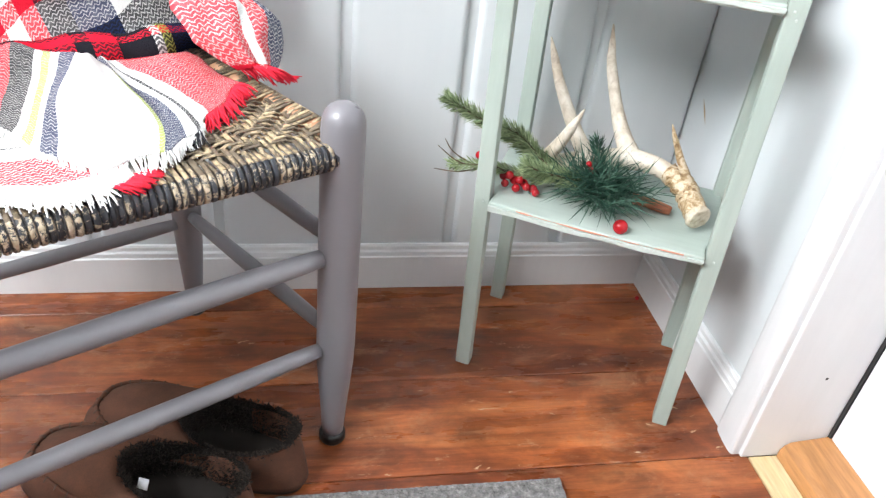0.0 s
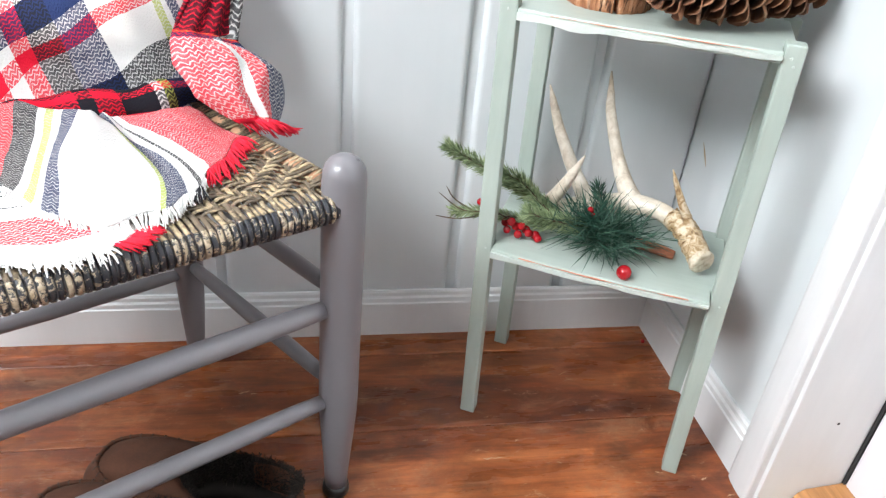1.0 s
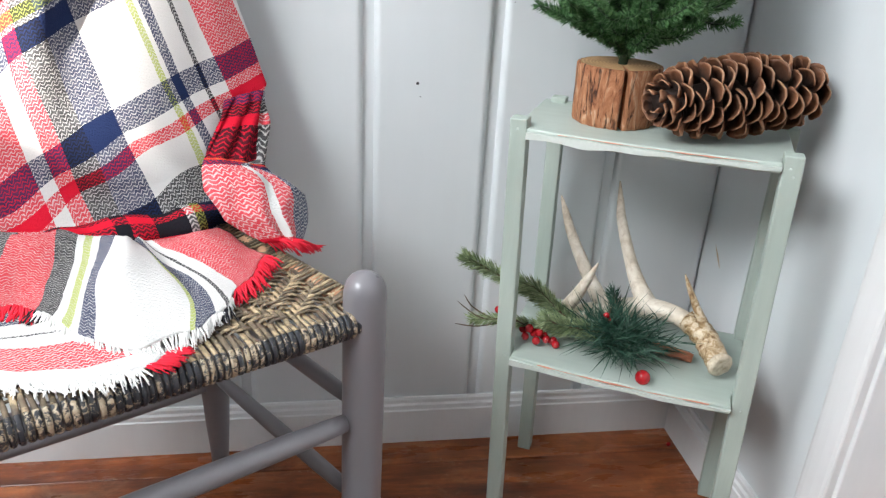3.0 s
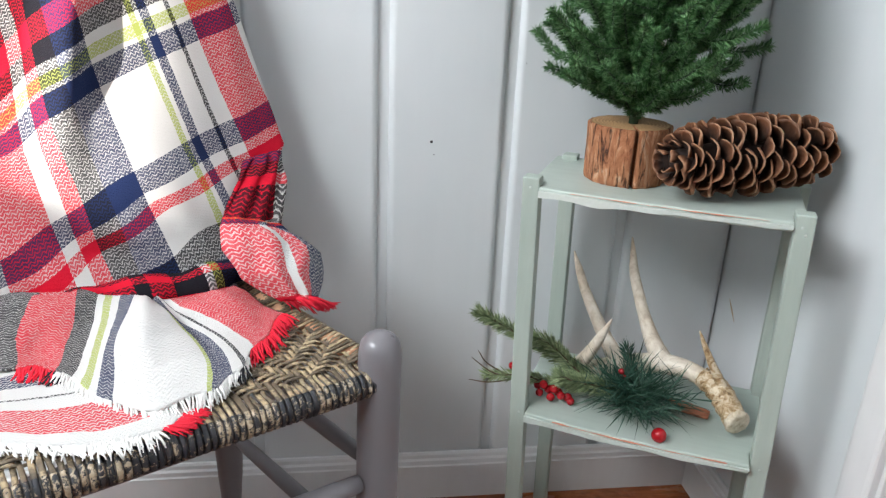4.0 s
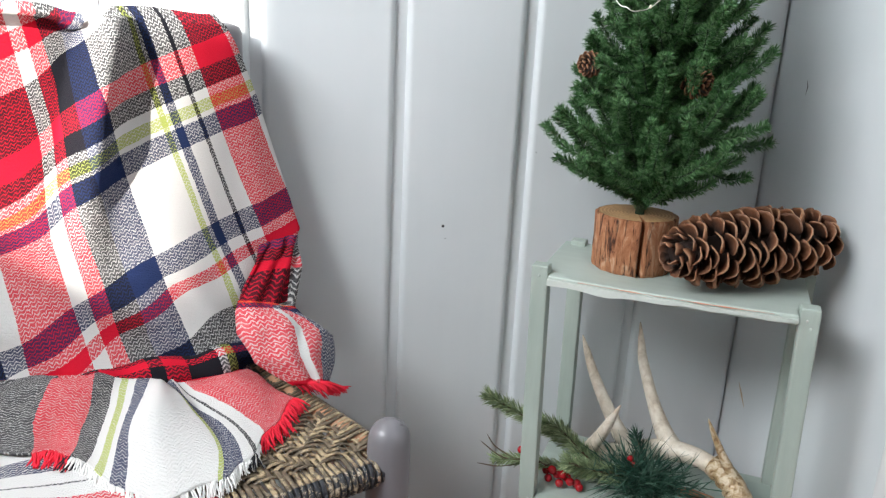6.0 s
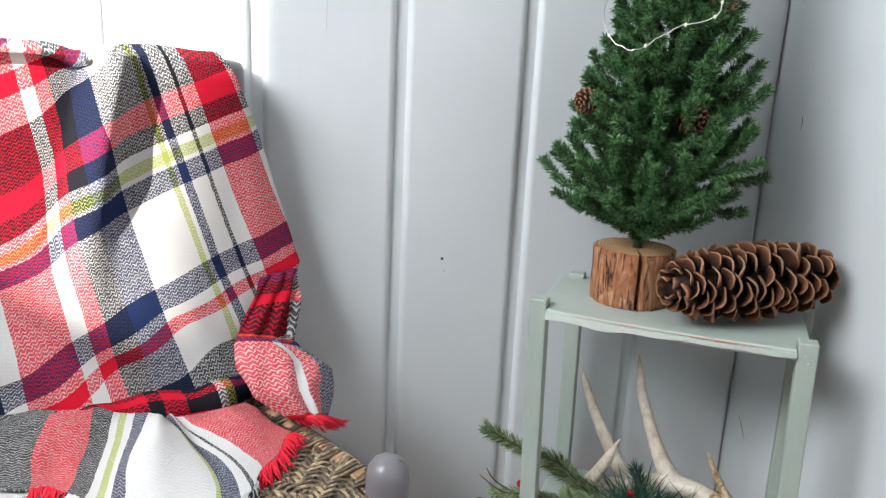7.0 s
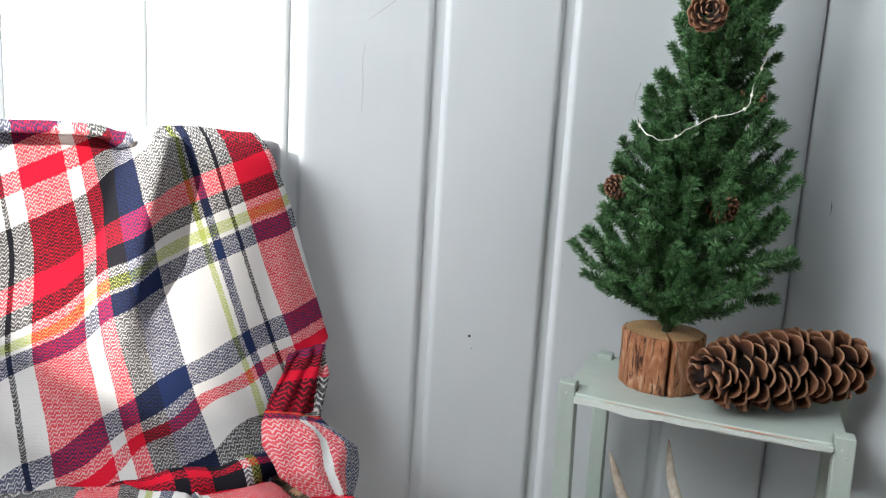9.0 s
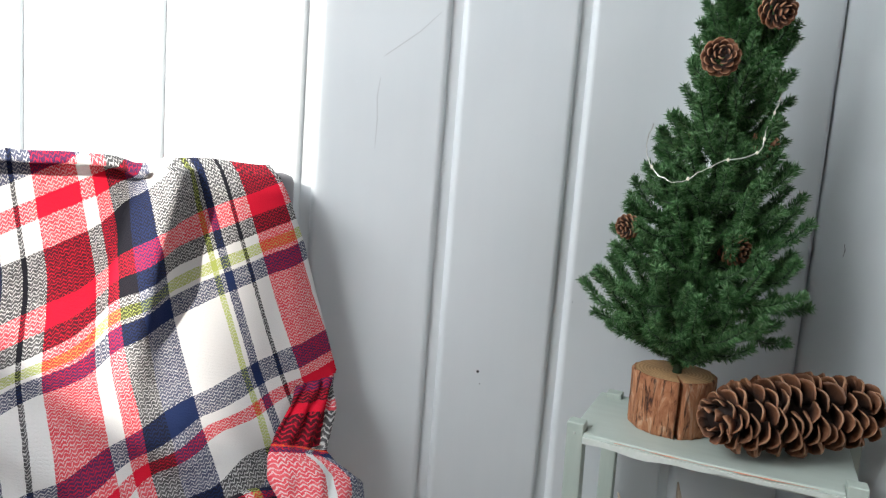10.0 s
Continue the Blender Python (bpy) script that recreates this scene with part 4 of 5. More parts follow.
def add_scale(bm, length, width, m=Matrix.Identity(4), thick=0.0020, cup=0.13, curl=0.10):
    """One woody scale: a rounded, cupped shield with a thick lip; it grows along +x and opens upward."""
    layer = bm.loops.layers.uv.verify()
    ns, nw = 8, 4
    def point(i, j, under):
        f = i / ns
        half = width * (0.22 + 0.78 * math.sin(min(f * 1.35, 1.0) * math.pi / 2)) * (math.sqrt(max(0.08, 1 - ((f - 0.66) / 0.345) ** 2)) if f > 0.66 else 1.0) / 2
        g = (j / nw) * 2 - 1
        z = -curl * length * f * f - cup * width * (2 * half * g / width) ** 2 * (0.5 + 0.5 * f)
        return Vector((length * f, half * g, z - (thick * (1.2 if f > 0.7 else 0.8) if under else 0)))
    top = [[bm.verts.new(m @ point(i, j, False)) for j in range(nw + 1)] for i in range(ns + 1)]
    low = [[bm.verts.new(m @ point(i, j, True)) for j in range(nw + 1)] for i in range(ns + 1)]
    def face(vs, us):
        f = bm.faces.new(vs)
        f.smooth = True
        for loop, u in zip(f.loops, us):
            loop[layer].uv = (u, 0.5)
    for i in range(ns):
        for j in range(nw):
            u0, u1 = i / ns, (i + 1) / ns
            face((top[i][j], top[i + 1][j], top[i + 1][j + 1], top[i][j + 1]), (u0, u1, u1, u0))
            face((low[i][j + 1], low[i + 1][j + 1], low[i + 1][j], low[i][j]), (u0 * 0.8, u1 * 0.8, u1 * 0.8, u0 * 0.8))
    for i in range(ns):
        u0, u1 = i / ns, (i + 1) / ns
        face((low[i][0], low[i + 1][0], top[i + 1][0], top[i][0]), (u0, u1, u1, u0))
        face((top[i][nw], top[i + 1][nw], low[i + 1][nw], low[i][nw]), (u0, u1, u1, u0))
    for j in range(nw):
        face((top[ns][j], low[ns][j], low[ns][j + 1], top[ns][j + 1]), (1, 1, 1, 1))


def scale_pose(along, azimuth, radius, open_angle, size, twist=0.0):
    """A scale on a cone whose axis is +x, tip at the far end; open_angle is measured from the axis."""
    turn = Matrix.Rotation(azimuth, 4, "X")
    lean = Matrix.Rotation(-open_angle, 4, "Y")
    return turn @ Matrix.Translation((along, 0, radius)) @ lean @ Matrix.Rotation(twist, 4, "X") @ Matrix.Diagonal((size, size, size, 1))


tip_end, stem_end = Vector((-0.236, -0.236, 0.627)), Vector((-0.014, -0.194, 0.634))
axis = tip_end - stem_end
CONE_LEN = axis.length
cone = thing("large_pine_cone", Matrix.Translation(stem_end) @ axis.to_track_quat("X", "Z").to_matrix().to_4x4(), "large open brown pine cone lying on its side", "pine cone")
PROFILE_F = (0.0, 0.06, 0.2, 0.45, 0.7, 0.85, 0.95, 1.0)
PROFILE_R = (0.024, 0.033, 0.038, 0.041, 0.0395, 0.031, 0.025, 0.012)
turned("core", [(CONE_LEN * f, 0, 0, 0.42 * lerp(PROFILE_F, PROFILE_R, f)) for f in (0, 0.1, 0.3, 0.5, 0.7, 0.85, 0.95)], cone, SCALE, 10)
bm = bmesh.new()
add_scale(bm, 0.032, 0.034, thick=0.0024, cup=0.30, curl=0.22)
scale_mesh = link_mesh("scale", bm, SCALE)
rng = random.Random(8)
COUNT = 146
for k in range(COUNT):
    f = (k + 0.5) / COUNT
    f = f ** 0.92
    r = lerp(PROFILE_F, PROFILE_R, f)
    size = lerp((0, 0.1, 0.5, 0.8, 0.88, 1.0), (0.68, 0.80, 0.84, 0.80, 0.66, 0.40), f) * rng.uniform(0.86, 1.14)
    opening = radians(lerp((0, 0.15, 0.7, 0.84, 0.93, 1.0), (104, 94, 84, 76, 58, 22), f)) + rng.uniform(-0.28, 0.28)
    ob = new("scale", scale_mesh)
    ob.parent = cone
    reach = 0.030 * size * math.sin(opening)
    back = 0.032 * size * math.cos(opening)
    ob.matrix_local = scale_pose(CONE_LEN * f - back * 0.9, k * 2.39996 + rng.uniform(-0.2, 0.2), max(r - reach * 0.86, 0.002), opening, size, rng.uniform(-0.4, 0.4))

SMALL_CONES = (
    ((-0.262, -0.222, 1.014), (-0.25, -1.0, 0.15), 0.036, "small brown pine cone tied to the tree, facing out"),
    ((-0.200, -0.205, 1.072), (0.25, -0.9, -0.35), 0.036, "small brown pine cone high on the tree"),
    ((-0.316, -0.154, 0.826), (-0.9, -0.35, -0.25), 0.027, "small brown pine cone half hidden in the branches"),
    ((-0.212, -0.202, 0.813), (0.5, -0.8, -0.2), 0.033, "small brown pine cone deep in the branches"),
    ((-0.178, -0.170, 0.931), (0.9, -0.4, 0.0), 0.030, "small brown pine cone at the side of the tree"),
)
for at, way, size, label in SMALL_CONES:
    bm = bmesh.new()
    for k in range(46):
        f = k / 45
        r = size * 0.5 * math.sin(math.pi * (0.18 + 0.75 * f)) ** 0.8
        opening = radians(lerp((0, 0.6, 1), (95, 62, 12), f))
        s = lerp((0, 0.5, 1), (0.95, 1.0, 0.5), f) * size / 0.036
        reach = 0.013 * s * math.sin(opening)
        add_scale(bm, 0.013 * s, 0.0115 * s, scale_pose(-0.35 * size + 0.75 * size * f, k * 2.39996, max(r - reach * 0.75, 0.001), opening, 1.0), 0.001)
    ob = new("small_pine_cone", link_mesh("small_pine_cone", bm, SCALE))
    ob.matrix_world = Matrix.Translation(at) @ Vector(way).to_track_quat("X", "Z").to_matrix().to_4x4()
    tagged(ob, label, "pine cone", "small pine cones on the tree")

# wire of tiny lights across the tree
n = Nodes("silver_wire", 0.28, 1.0)
WIRE = n.done(n.ramp(n.noise(n.coords(), 300, 3), [(0.3, (0.62, 0.60, 0.56)), (0.7, (0.85, 0.83, 0.80))]))
n = Nodes("clear_bulb", 0.12)
BULB = n.done(n.ramp(n.noise(n.coords(), 200, 2), [(0.3, (0.80, 0.74, 0.60)), (0.7, (0.9, 0.87, 0.78))]))
garland = thing("wire_light_string", pose(0, 0, 0), "thin silver wire with tiny clear bulbs wound round the tree", "string lights")
WIRE_KNOTS = [(-0.300, -0.150, 0.945), (-0.315, -0.180, 0.916), (-0.311, -0.206, 0.891), (-0.292, -0.222, 0.882), (-0.270, -0.226, 0.895), (-0.248, -0.229, 0.908), (-0.223, -0.226, 0.914),
              (-0.203, -0.218, 0.924), (-0.196, -0.210, 0.946), (-0.178, -0.192, 0.972), (-0.168, -0.176, 0.988)]
line = curve_points(WIRE_KNOTS, 70)
line = [p + Vector((0.0016 * noise.noise((i * 0.5, 0, 0)), 0, 0.0020 * noise.noise((i * 0.5, 7, 0)))) for i, p in enumerate(line)]
bm = bmesh.new()
add_tube(bm, line, 0.0006, 6)
part("wire", bm, WIRE, garland, smooth=True)
for i in (12, 24, 36, 46, 52, 60, 66):
    bm = bmesh.new()
    bmesh.ops.create_icosphere(bm, subdivisions=2, radius=0.0016, matrix=Matrix.Translation(line[i]) @ Matrix.Diagonal((1, 1, 1.4, 1)))
    part("bulb", bm, BULB, garland, smooth=True)

# ---- the shed antler on the lower shelf ----
def antler_material(name, brown):
    n = Nodes(name, 0.42)
    v = n.coords()
    streak = n.noise(n.coords((0.6, 1, 0.5)), 160 if brown > 0.9 else 110, 6, 0.7, 1.0)
    pale = n.ramp(streak, [(0.3, (0.50, 0.42, 0.32)), (0.55, (0.70, 0.63, 0.53)), (0.8, (0.78, 0.73, 0.65))])
    dark = n.ramp(streak, [(0.36, (0.13, 0.068, 0.028)), (0.47, (0.42, 0.28, 0.14)), (0.62, (0.70, 0.59, 0.43))])
    k = n.math("MULTIPLY", n.ramp(n.noise(v, 14, 4), [(0.40, 0.0), (0.65, 1.0)]), brown)
    along = n.add("ShaderNodeSeparateXYZ", Vector=v).outputs[0]
    stain = n.ramp(n.math("ADD", along, n.math("MULTIPLY", n.math("SUBTRACT", streak, 0.5), 0.12)), [(0.195, 0.0), (0.245, 0.85)])
    c = n.mix(n.math("MAXIMUM", k, stain), pale, dark)
    if brown > 0.9:
        c = dark
    return n.done(c, streak, 0.7 if brown > 0.9 else 0.3, 0.003)


BONE, BONE_BROWN = antler_material("pale_antler", 0.30), antler_material("brown_furrowed_antler", 1.0)
n = Nodes("sawn_bone", 0.6)
BONE_CUT = n.done(n.ramp(n.noise(n.coords(), 150, 4), [(0.3, (0.42, 0.33, 0.22)), (0.6, (0.68, 0.60, 0.47))]), n.noise(n.coords(), 300, 3), 0.4, 0.001)
antler = thing("shed_antler", STAND @ pose(0, 0, 0.283), "pale shed deer antler with a brown furrowed base lying among greenery", "antler")


def tine(name, knots, radii, material, label="", count=26, rough=0.0):
    pts = curve_points([(u, v, z - 0.283) for u, v, z in knots], count)
    steps = np.linspace(0, 1, len(radii))
    bm = bmesh.new()
    rr = [float(np.interp(i / (count - 1), steps, radii)) for i in range(count)]
    add_tube(bm, pts, rr, 14)
    if rough:
        for vert in bm.verts:
            vert.co += Vector((noise.noise(vert.co * 180), noise.noise(vert.co * 180 + Vector((5, 0, 0))), noise.noise(vert.co * 180 + Vector((0, 5, 0))))) * rough
    return part(name, bm, material, antler, label, smooth=True)


tine("beam", [(0.262, 0.055, 0.306), (0.250, 0.070, 0.318), (0.236, 0.085, 0.329), (0.215, 0.098, 0.335)], (0.0140, 0.0155, 0.0162, 0.0128), BONE_BROWN, "brown furrowed base of the beam", 40, 0.0026)
tine("beam", [(0.222, 0.094, 0.334), (0.195, 0.106, 0.337), (0.160, 0.118, 0.331), (0.115, 0.120, 0.318), (0.070, 0.105, 0.308), (0.040, 0.090, 0.302)], (0.0116, 0.0125, 0.0145, 0.0130, 0.0110, 0.0085), BONE)
tine("tine", [(0.112, 0.120, 0.315), (0.083, 0.130, 0.352), (0.052, 0.140, 0.403), (0.037, 0.140, 0.440), (0.029, 0.138, 0.463)], (0.0125, 0.0095, 0.0072, 0.0048, 0.0010), BONE)
tine("tine", [(0.170, 0.118, 0.328), (0.150, 0.132, 0.352), (0.132, 0.142, 0.385), (0.112, 0.150, 0.436), (0.106, 0.154, 0.462), (0.101, 0.157, 0.489)], (0.0150, 0.0115, 0.0085, 0.0068, 0.0048, 0.0010), BONE)
tine("tine", [(0.055, 0.095, 0.312), (0.070, 0.086, 0.340), (0.084, 0.078, 0.372), (0.0965, 0.070, 0.405)], (0.0105, 0.0088, 0.0066, 0.0010), BONE)
tine("tine", [(0.246, 0.080, 0.328), (0.234, 0.080, 0.348), (0.220, 0.080, 0.372), (0.210, 0.080, 0.392), (0.203, 0.080, 0.407)], (0.0085, 0.0062, 0.0044, 0.0032, 0.0008), BONE_BROWN, "slim brown tine", 24, 0.0007)
bm = bmesh.new()
add_tube(bm, [Vector((0.2590, 0.0590, 0.0250)), Vector((0.2625, 0.0540, 0.0240)), Vector((0.2650, 0.0505, 0.0232)), Vector((0.2660, 0.0492, 0.0230))], [0.0135, 0.0165, 0.0160, 0.0125], 18)
for vert in bm.verts:
    vert.co += Vector((noise.noise(vert.co * 220), noise.noise(vert.co * 220 + Vector((3, 0, 0))), noise.noise(vert.co * 220 + Vector((0, 3, 0))))) * 0.0012
part("burr", bm, BONE_CUT, antler, "pale sawn burr end", smooth=True)

# ---- pine sprigs with berries ----
spray = thing("pine_sprig", STAND @ pose(0, 0, 0.283), "faux pine sprig with olive and dark green needles and red berries", "greenery")
rng = random.Random(31)


def sprig(name, knots, length, width, density, material, label, lean=0.9, count=10):
    pts = curve_points([(u, v, z - 0.283) for u, v, z in knots], count)
    bm = bmesh.new()
    add_tube(bm, pts, 0.0014, 6)
    stem = part("stem", bm, TWIG, spray)
    out = ([], [], [], [])
    brush(pts, 0.01, length, width, density, rng, out, lean)
    brush(pts[-2:], 0.01, length, width, density * 0.6, rng, out, lean * 2.2)
    keep = [i for i in range(len(out[0])) if out[0][i].z + Vector(out[1][i]).normalized().z * out[2][i] > 0.001]
    out = [[o[i] for i in keep] for o in out]
    ob = new(name, needle_mesh(name, *out, material))
    ob.parent = stem
    return tagged(ob, label)


sprig("needle_spray", [(0.075, 0.085, 0.305), (0.030, 0.075, 0.335), (-0.025, 0.068, 0.360), (-0.075, 0.060, 0.382)], 0.019, 0.0009, 5600, OLIVE, "olive green needles", 1.0)
sprig("needle_spray", [(0.085, 0.075, 0.300), (0.050, 0.070, 0.330), (0.022, 0.070, 0.352), (0.004, 0.068, 0.358)], 0.019, 0.0009, 5600, OLIVE, "olive green needles", 1.0)
sprig("needle_spray", [(0.070, 0.065, 0.298), (0.025, 0.055, 0.306), (-0.020, 0.050, 0.306), (-0.055, 0.046, 0.300)], 0.015, 0.0009, 4200, OLIVE, "olive green needles", 1.0)
sprig("needle_spray", [(0.125, 0.062, 0.312), (0.095, 0.042, 0.322), (0.068, 0.030, 0.328), (0.046, 0.026, 0.333)], 0.020, 0.0009, 6600, OLIVE, "olive green needles", 0.9)
sprig("needle_spray", [(0.138, 0.065, 0.310), (0.130, 0.078, 0.335), (0.124, 0.084, 0.348), (0.120, 0.086, 0.358)], 0.018, 0.0008, 4200, BLUEGREEN, "dark green needles", 1.2)
out = ([], [], [], [])
centre = Vector((0.140, 0.052, 0.027))
while len(out[0]) < 820:
    d = Vector((rng.gauss(0, 1), rng.gauss(-0.15, 0.9), rng.gauss(0.30, 0.55))).normalized()
    n = rng.uniform(0.034, 0.066)
    base = centre + Vector((rng.gauss(0, 0.020), rng.gauss(0, 0.010), rng.gauss(0.004, 0.008)))
    if base.z < 0.004 or base.z + d.z * n < 0.001:
        continue
    out[0].append(base)
    out[1].append(d)
    out[2].append(n)
    out[3].append(0.0009)
tuft = new("needle_tuft", needle_mesh("needle_tuft", *out, BLUEGREEN))
tuft.parent = spray
tagged(tuft, "long dark blue-green needles")

n = Nodes("glossy_red_berry", 0.22)
BERRY = n.done(n.ramp(n.noise(n.coords(), 60, 3), [(0.3, (0.30, 0.006, 0.010)), (0.7, (0.48, 0.012, 0.020))]))
BERRIES = [(0.013, 0.052, 0.298, 4.6), (0.022, 0.046, 0.304, 4.8), (0.028, 0.052, 0.296, 5.0), (0.036, 0.047, 0.300, 4.6), (0.041, 0.054, 0.293, 4.8), (0.047, 0.044, 0.294, 4.5), (0.055, 0.050, 0.290, 4.9),
           (0.060, 0.044, 0.289, 4.4), (0.034, 0.040, 0.291, 4.6), (0.018, 0.044, 0.292, 4.3), (-0.023, 0.050, 0.320, 4.2), (0.118, 0.062, 0.338, 3.6), (0.124, 0.060, 0.332, 3.4)]
for u, v, z, r in BERRIES:
    bm = bmesh.new()
    bmesh.ops.create_uvsphere(bm, u_segments=14, v_segments=9, radius=r / 820, matrix=Matrix.Translation((u, v, z - 0.283)))
    part("berry", bm, BERRY, spray, smooth=True)
for knots in ([(-0.02, 0.05, 0.303), (-0.05, 0.045, 0.306), (-0.078, 0.040, 0.325)], [(-0.02, 0.05, 0.300), (-0.05, 0.042, 0.292), (-0.080, 0.040, 0.290)], [(-0.03, 0.05, 0.304), (-0.058, 0.046, 0.318), (-0.070, 0.044, 0.335)],
              [(0.06, 0.05, 0.292), (0.03, 0.05, 0.300), (-0.02, 0.05, 0.318)], [(0.10, 0.06, 0.31), (0.118, 0.062, 0.33), (0.122, 0.06, 0.352)]):
    bm = bmesh.new()
    add_tube(bm, [p - Vector((0, 0, 0.283)) for p in curve_points(knots, 8)], [0.0009] * 6 + [0.0007, 0.0004], 6)
    part("twig", bm, TWIG, spray)


def loose_berry(m, r, label):
    bm = bmesh.new()
    bmesh.ops.create_uvsphere(bm, u_segments=20, v_segments=12, radius=r)
    for vert in bm.verts:
        if vert.co.z < -0.8 * r:
            vert.co.z = -0.8 * r - 0.3 * (vert.co.z + 0.8 * r)
    ob = new("red_berry", link_mesh("red_berry", bm, BERRY, True))
    ob.matrix_world = m
    return tagged(ob, label, "berry", "loose red berries")


loose_berry(STAND @ pose(0.176, 0.010, 0.283 + 0.0078, 60, 10, 0), 0.0094, "glossy red faux berry fallen on the shelf edge")
loose_berry(pose(-0.016, -0.051, 0.0030, 30, 0, 0), 0.0034, "tiny red faux berry fallen on the floor")
CINNAMON = wood("red_brown_bark_stick", (0.20, 0.06, 0.03), (0.36, 0.12, 0.06), (0.48, 0.20, 0.11), (0.3, 1, 1), 60, 0.7)
bm = bmesh.new()
add_tube(bm, curve_points([(0.180, 0.090, 0.0085), (0.205, 0.088, 0.0080), (0.232, 0.082, 0.0075)], 12), [0.0065, 0.0072, 0.0075, 0.0070, 0.0076, 0.0072, 0.0076, 0.0070, 0.0074, 0.0070, 0.0066, 0.0058], 10)
ob = new("bark_stick", link_mesh("bark_stick", bm, CINNAMON, True))
ob.matrix_world = STAND @ pose(0, 0, 0.283)
tagged(ob, "short red-brown bark stick beside the antler", "stick")


# ---- slippers under the chair ----
def suede_material():
    n = Nodes("brown_suede", 0.9)
    v = n.coords()
    c = n.ramp(n.noise(v, 20, 5, 0.7), [(0.3, (0.060, 0.022, 0.010)), (0.7, (0.115, 0.042, 0.021))])
    f = n.noise(v, 600, 3)
    return n.done(n.mix(0.25, c, n.ramp(f, [(0.3, 0.2), (0.7, 0.8)]), "OVERLAY"), f, 0.3, 0.001)


SUEDE = suede_material()
FUR = needle_material("dark_brown_fur", (0.008, 0.006, 0.005), (0.020, 0.015, 0.012), (0.050, 0.038, 0.030), 0.8)
SOLE = painted("brown_rubber_sole", (0.045, 0.028, 0.020), (0.07, 0.045, 0.03), 0.8)
n = Nodes("white_tag", 0.7)
TAG = n.done(n.ramp(n.noise(n.coords(), 200, 3), [(0.3, (0.72, 0.72, 0.74)), (0.7, (0.84, 0.84, 0.85))]))
L = 0.292


def foot_outline(a, grow=0.0):
    """Sole outline, heel at the origin and toe at +x."""
    c, s = math.cos(a), math.sin(a)
    x = L / 2 - (L / 2 + grow) * c
    f = x / L
    half = (0.041 + 0.012 * smooth_step(0.2, 0.72, f)) + grow
    return x, half * (abs(s) ** 0.72) * (1 if s > 0 else -1)


def make_slipper(m, label, side, tagged_white):
    ob = thing("slipper", m, label, "slipper", "pair of slippers")
    n = 64
    bm = bmesh.new()
    add_prism(bm, [foot_outline(2 * math.pi * k / n, -0.004) for k in range(n)], 0.0, 0.014)
    soft(part("sole", bm, SOLE, ob), 0.003)
    bm = bmesh.new()
    steps = 14
    grid = []
    for k in range(n):
        a = 2 * math.pi * k / n
        ox, oy = foot_outline(a)
        cx, cy = 0.083 - 0.072 * math.cos(a), 0.040 * math.sin(a)
        cz = 0.074 + 0.012 * math.cos(a) ** 2 - 0.006 * (1 - math.cos(a)) * 0.5
        col = []
        for j in range(steps + 1):
            f = j / steps
            toe = smooth_step(0.45, 0.9, ox / L)
            mx, my, mz = ox + 0.006 * (1 - 2 * toe), oy * 1.06, 0.050 + 0.028 * toe
            p = (1 - f) ** 2 * Vector((ox, oy, 0.012)) + 2 * f * (1 - f) * Vector((mx, my, mz + 0.012)) + f * f * Vector((cx, cy, cz))
            p += Vector((0, 0, 1)) * 0.003 * noise.noise((p.x * 30, p.y * 30 + side * 9, 0))
            col.append(bm.verts.new(p))
        grid.append(col)
    for k in range(n):
        for j in range(steps):
            bm.faces.new((grid[k][j], grid[(k + 1) % n][j], grid[(k + 1) % n][j + 1], grid[k][j + 1]))
    upper = part("upper", bm, SUEDE, ob, "brown suede upper", smooth=True)
    mod = upper.modifiers.new("thickness", "SOLIDIFY")
    mod.thickness, mod.offset = 0.004, 1.0
    # raised moccasin seam round the toe
    seam = []
    for k in range(29):
        a = radians(62 + 236 * k / 28)
        ox, oy = foot_outline(a)
        toe = smooth_step(0.45, 0.9, ox / L)
        f = 0.42
        cx, cy, cz = 0.083 - 0.072 * math.cos(a), 0.040 * math.sin(a), 0.074 + 0.012 * math.cos(a) ** 2 - 0.006 * (1 - math.cos(a)) * 0.5
        p = (1 - f) ** 2 * Vector((ox, oy, 0.012)) + 2 * f * (1 - f) * Vector((ox + 0.006 * (1 - 2 * toe), oy * 1.06, 0.062 + 0.028 * toe)) + f * f * Vector((cx, cy, cz))
        seam.append(p + Vector((0, 0, 0.003)))
    bm = bmesh.new()
    add_tube(bm, seam, 0.0026, 8)
    part("toe_seam", bm, SUEDE, ob, smooth=True)
    for p, q in zip(seam, seam[1:]):
        bm = bmesh.new()
        d = (q - p).normalized()
        c = p.lerp(q, 0.5)
        w = Vector((0, 0, 1)).cross(d).normalized()
        add_tube(bm, [c - w * 0.0045 - Vector((0, 0, 0.0005)), c + Vector((0, 0, 0.0032)), c + w * 0.0045 - Vector((0, 0, 0.0005))], 0.0008, 5)
        part("stitch", bm, SOLE, upper)
    # fleece: an inner bowl and a thick soft collar
    bm = bmesh.new()
    rows = []
    for f, z in ((1.0, 0.078), (0.98, 0.055), (0.95, 0.034), (0.7, 0.022), (0.3, 0.020)):
        rows.append([bm.verts.new((0.083 - 0.069 * f * math.cos(a), 0.038 * f * math.sin(a), z)) for a in (2 * math.pi * k / 32 for k in range(32))])
    for a, b in zip(rows, rows[1:]):
        for k in range(32):
            bm.faces.new((a[k], a[(k + 1) % 32], b[(k + 1) % 32], b[k]))
    bm.faces.new(rows[-1])
    part("lining", bm, FUR, ob, "dark fleece lining", smooth=True)
    rng = random.Random(50 + side)
    out = ([], [], [], [])
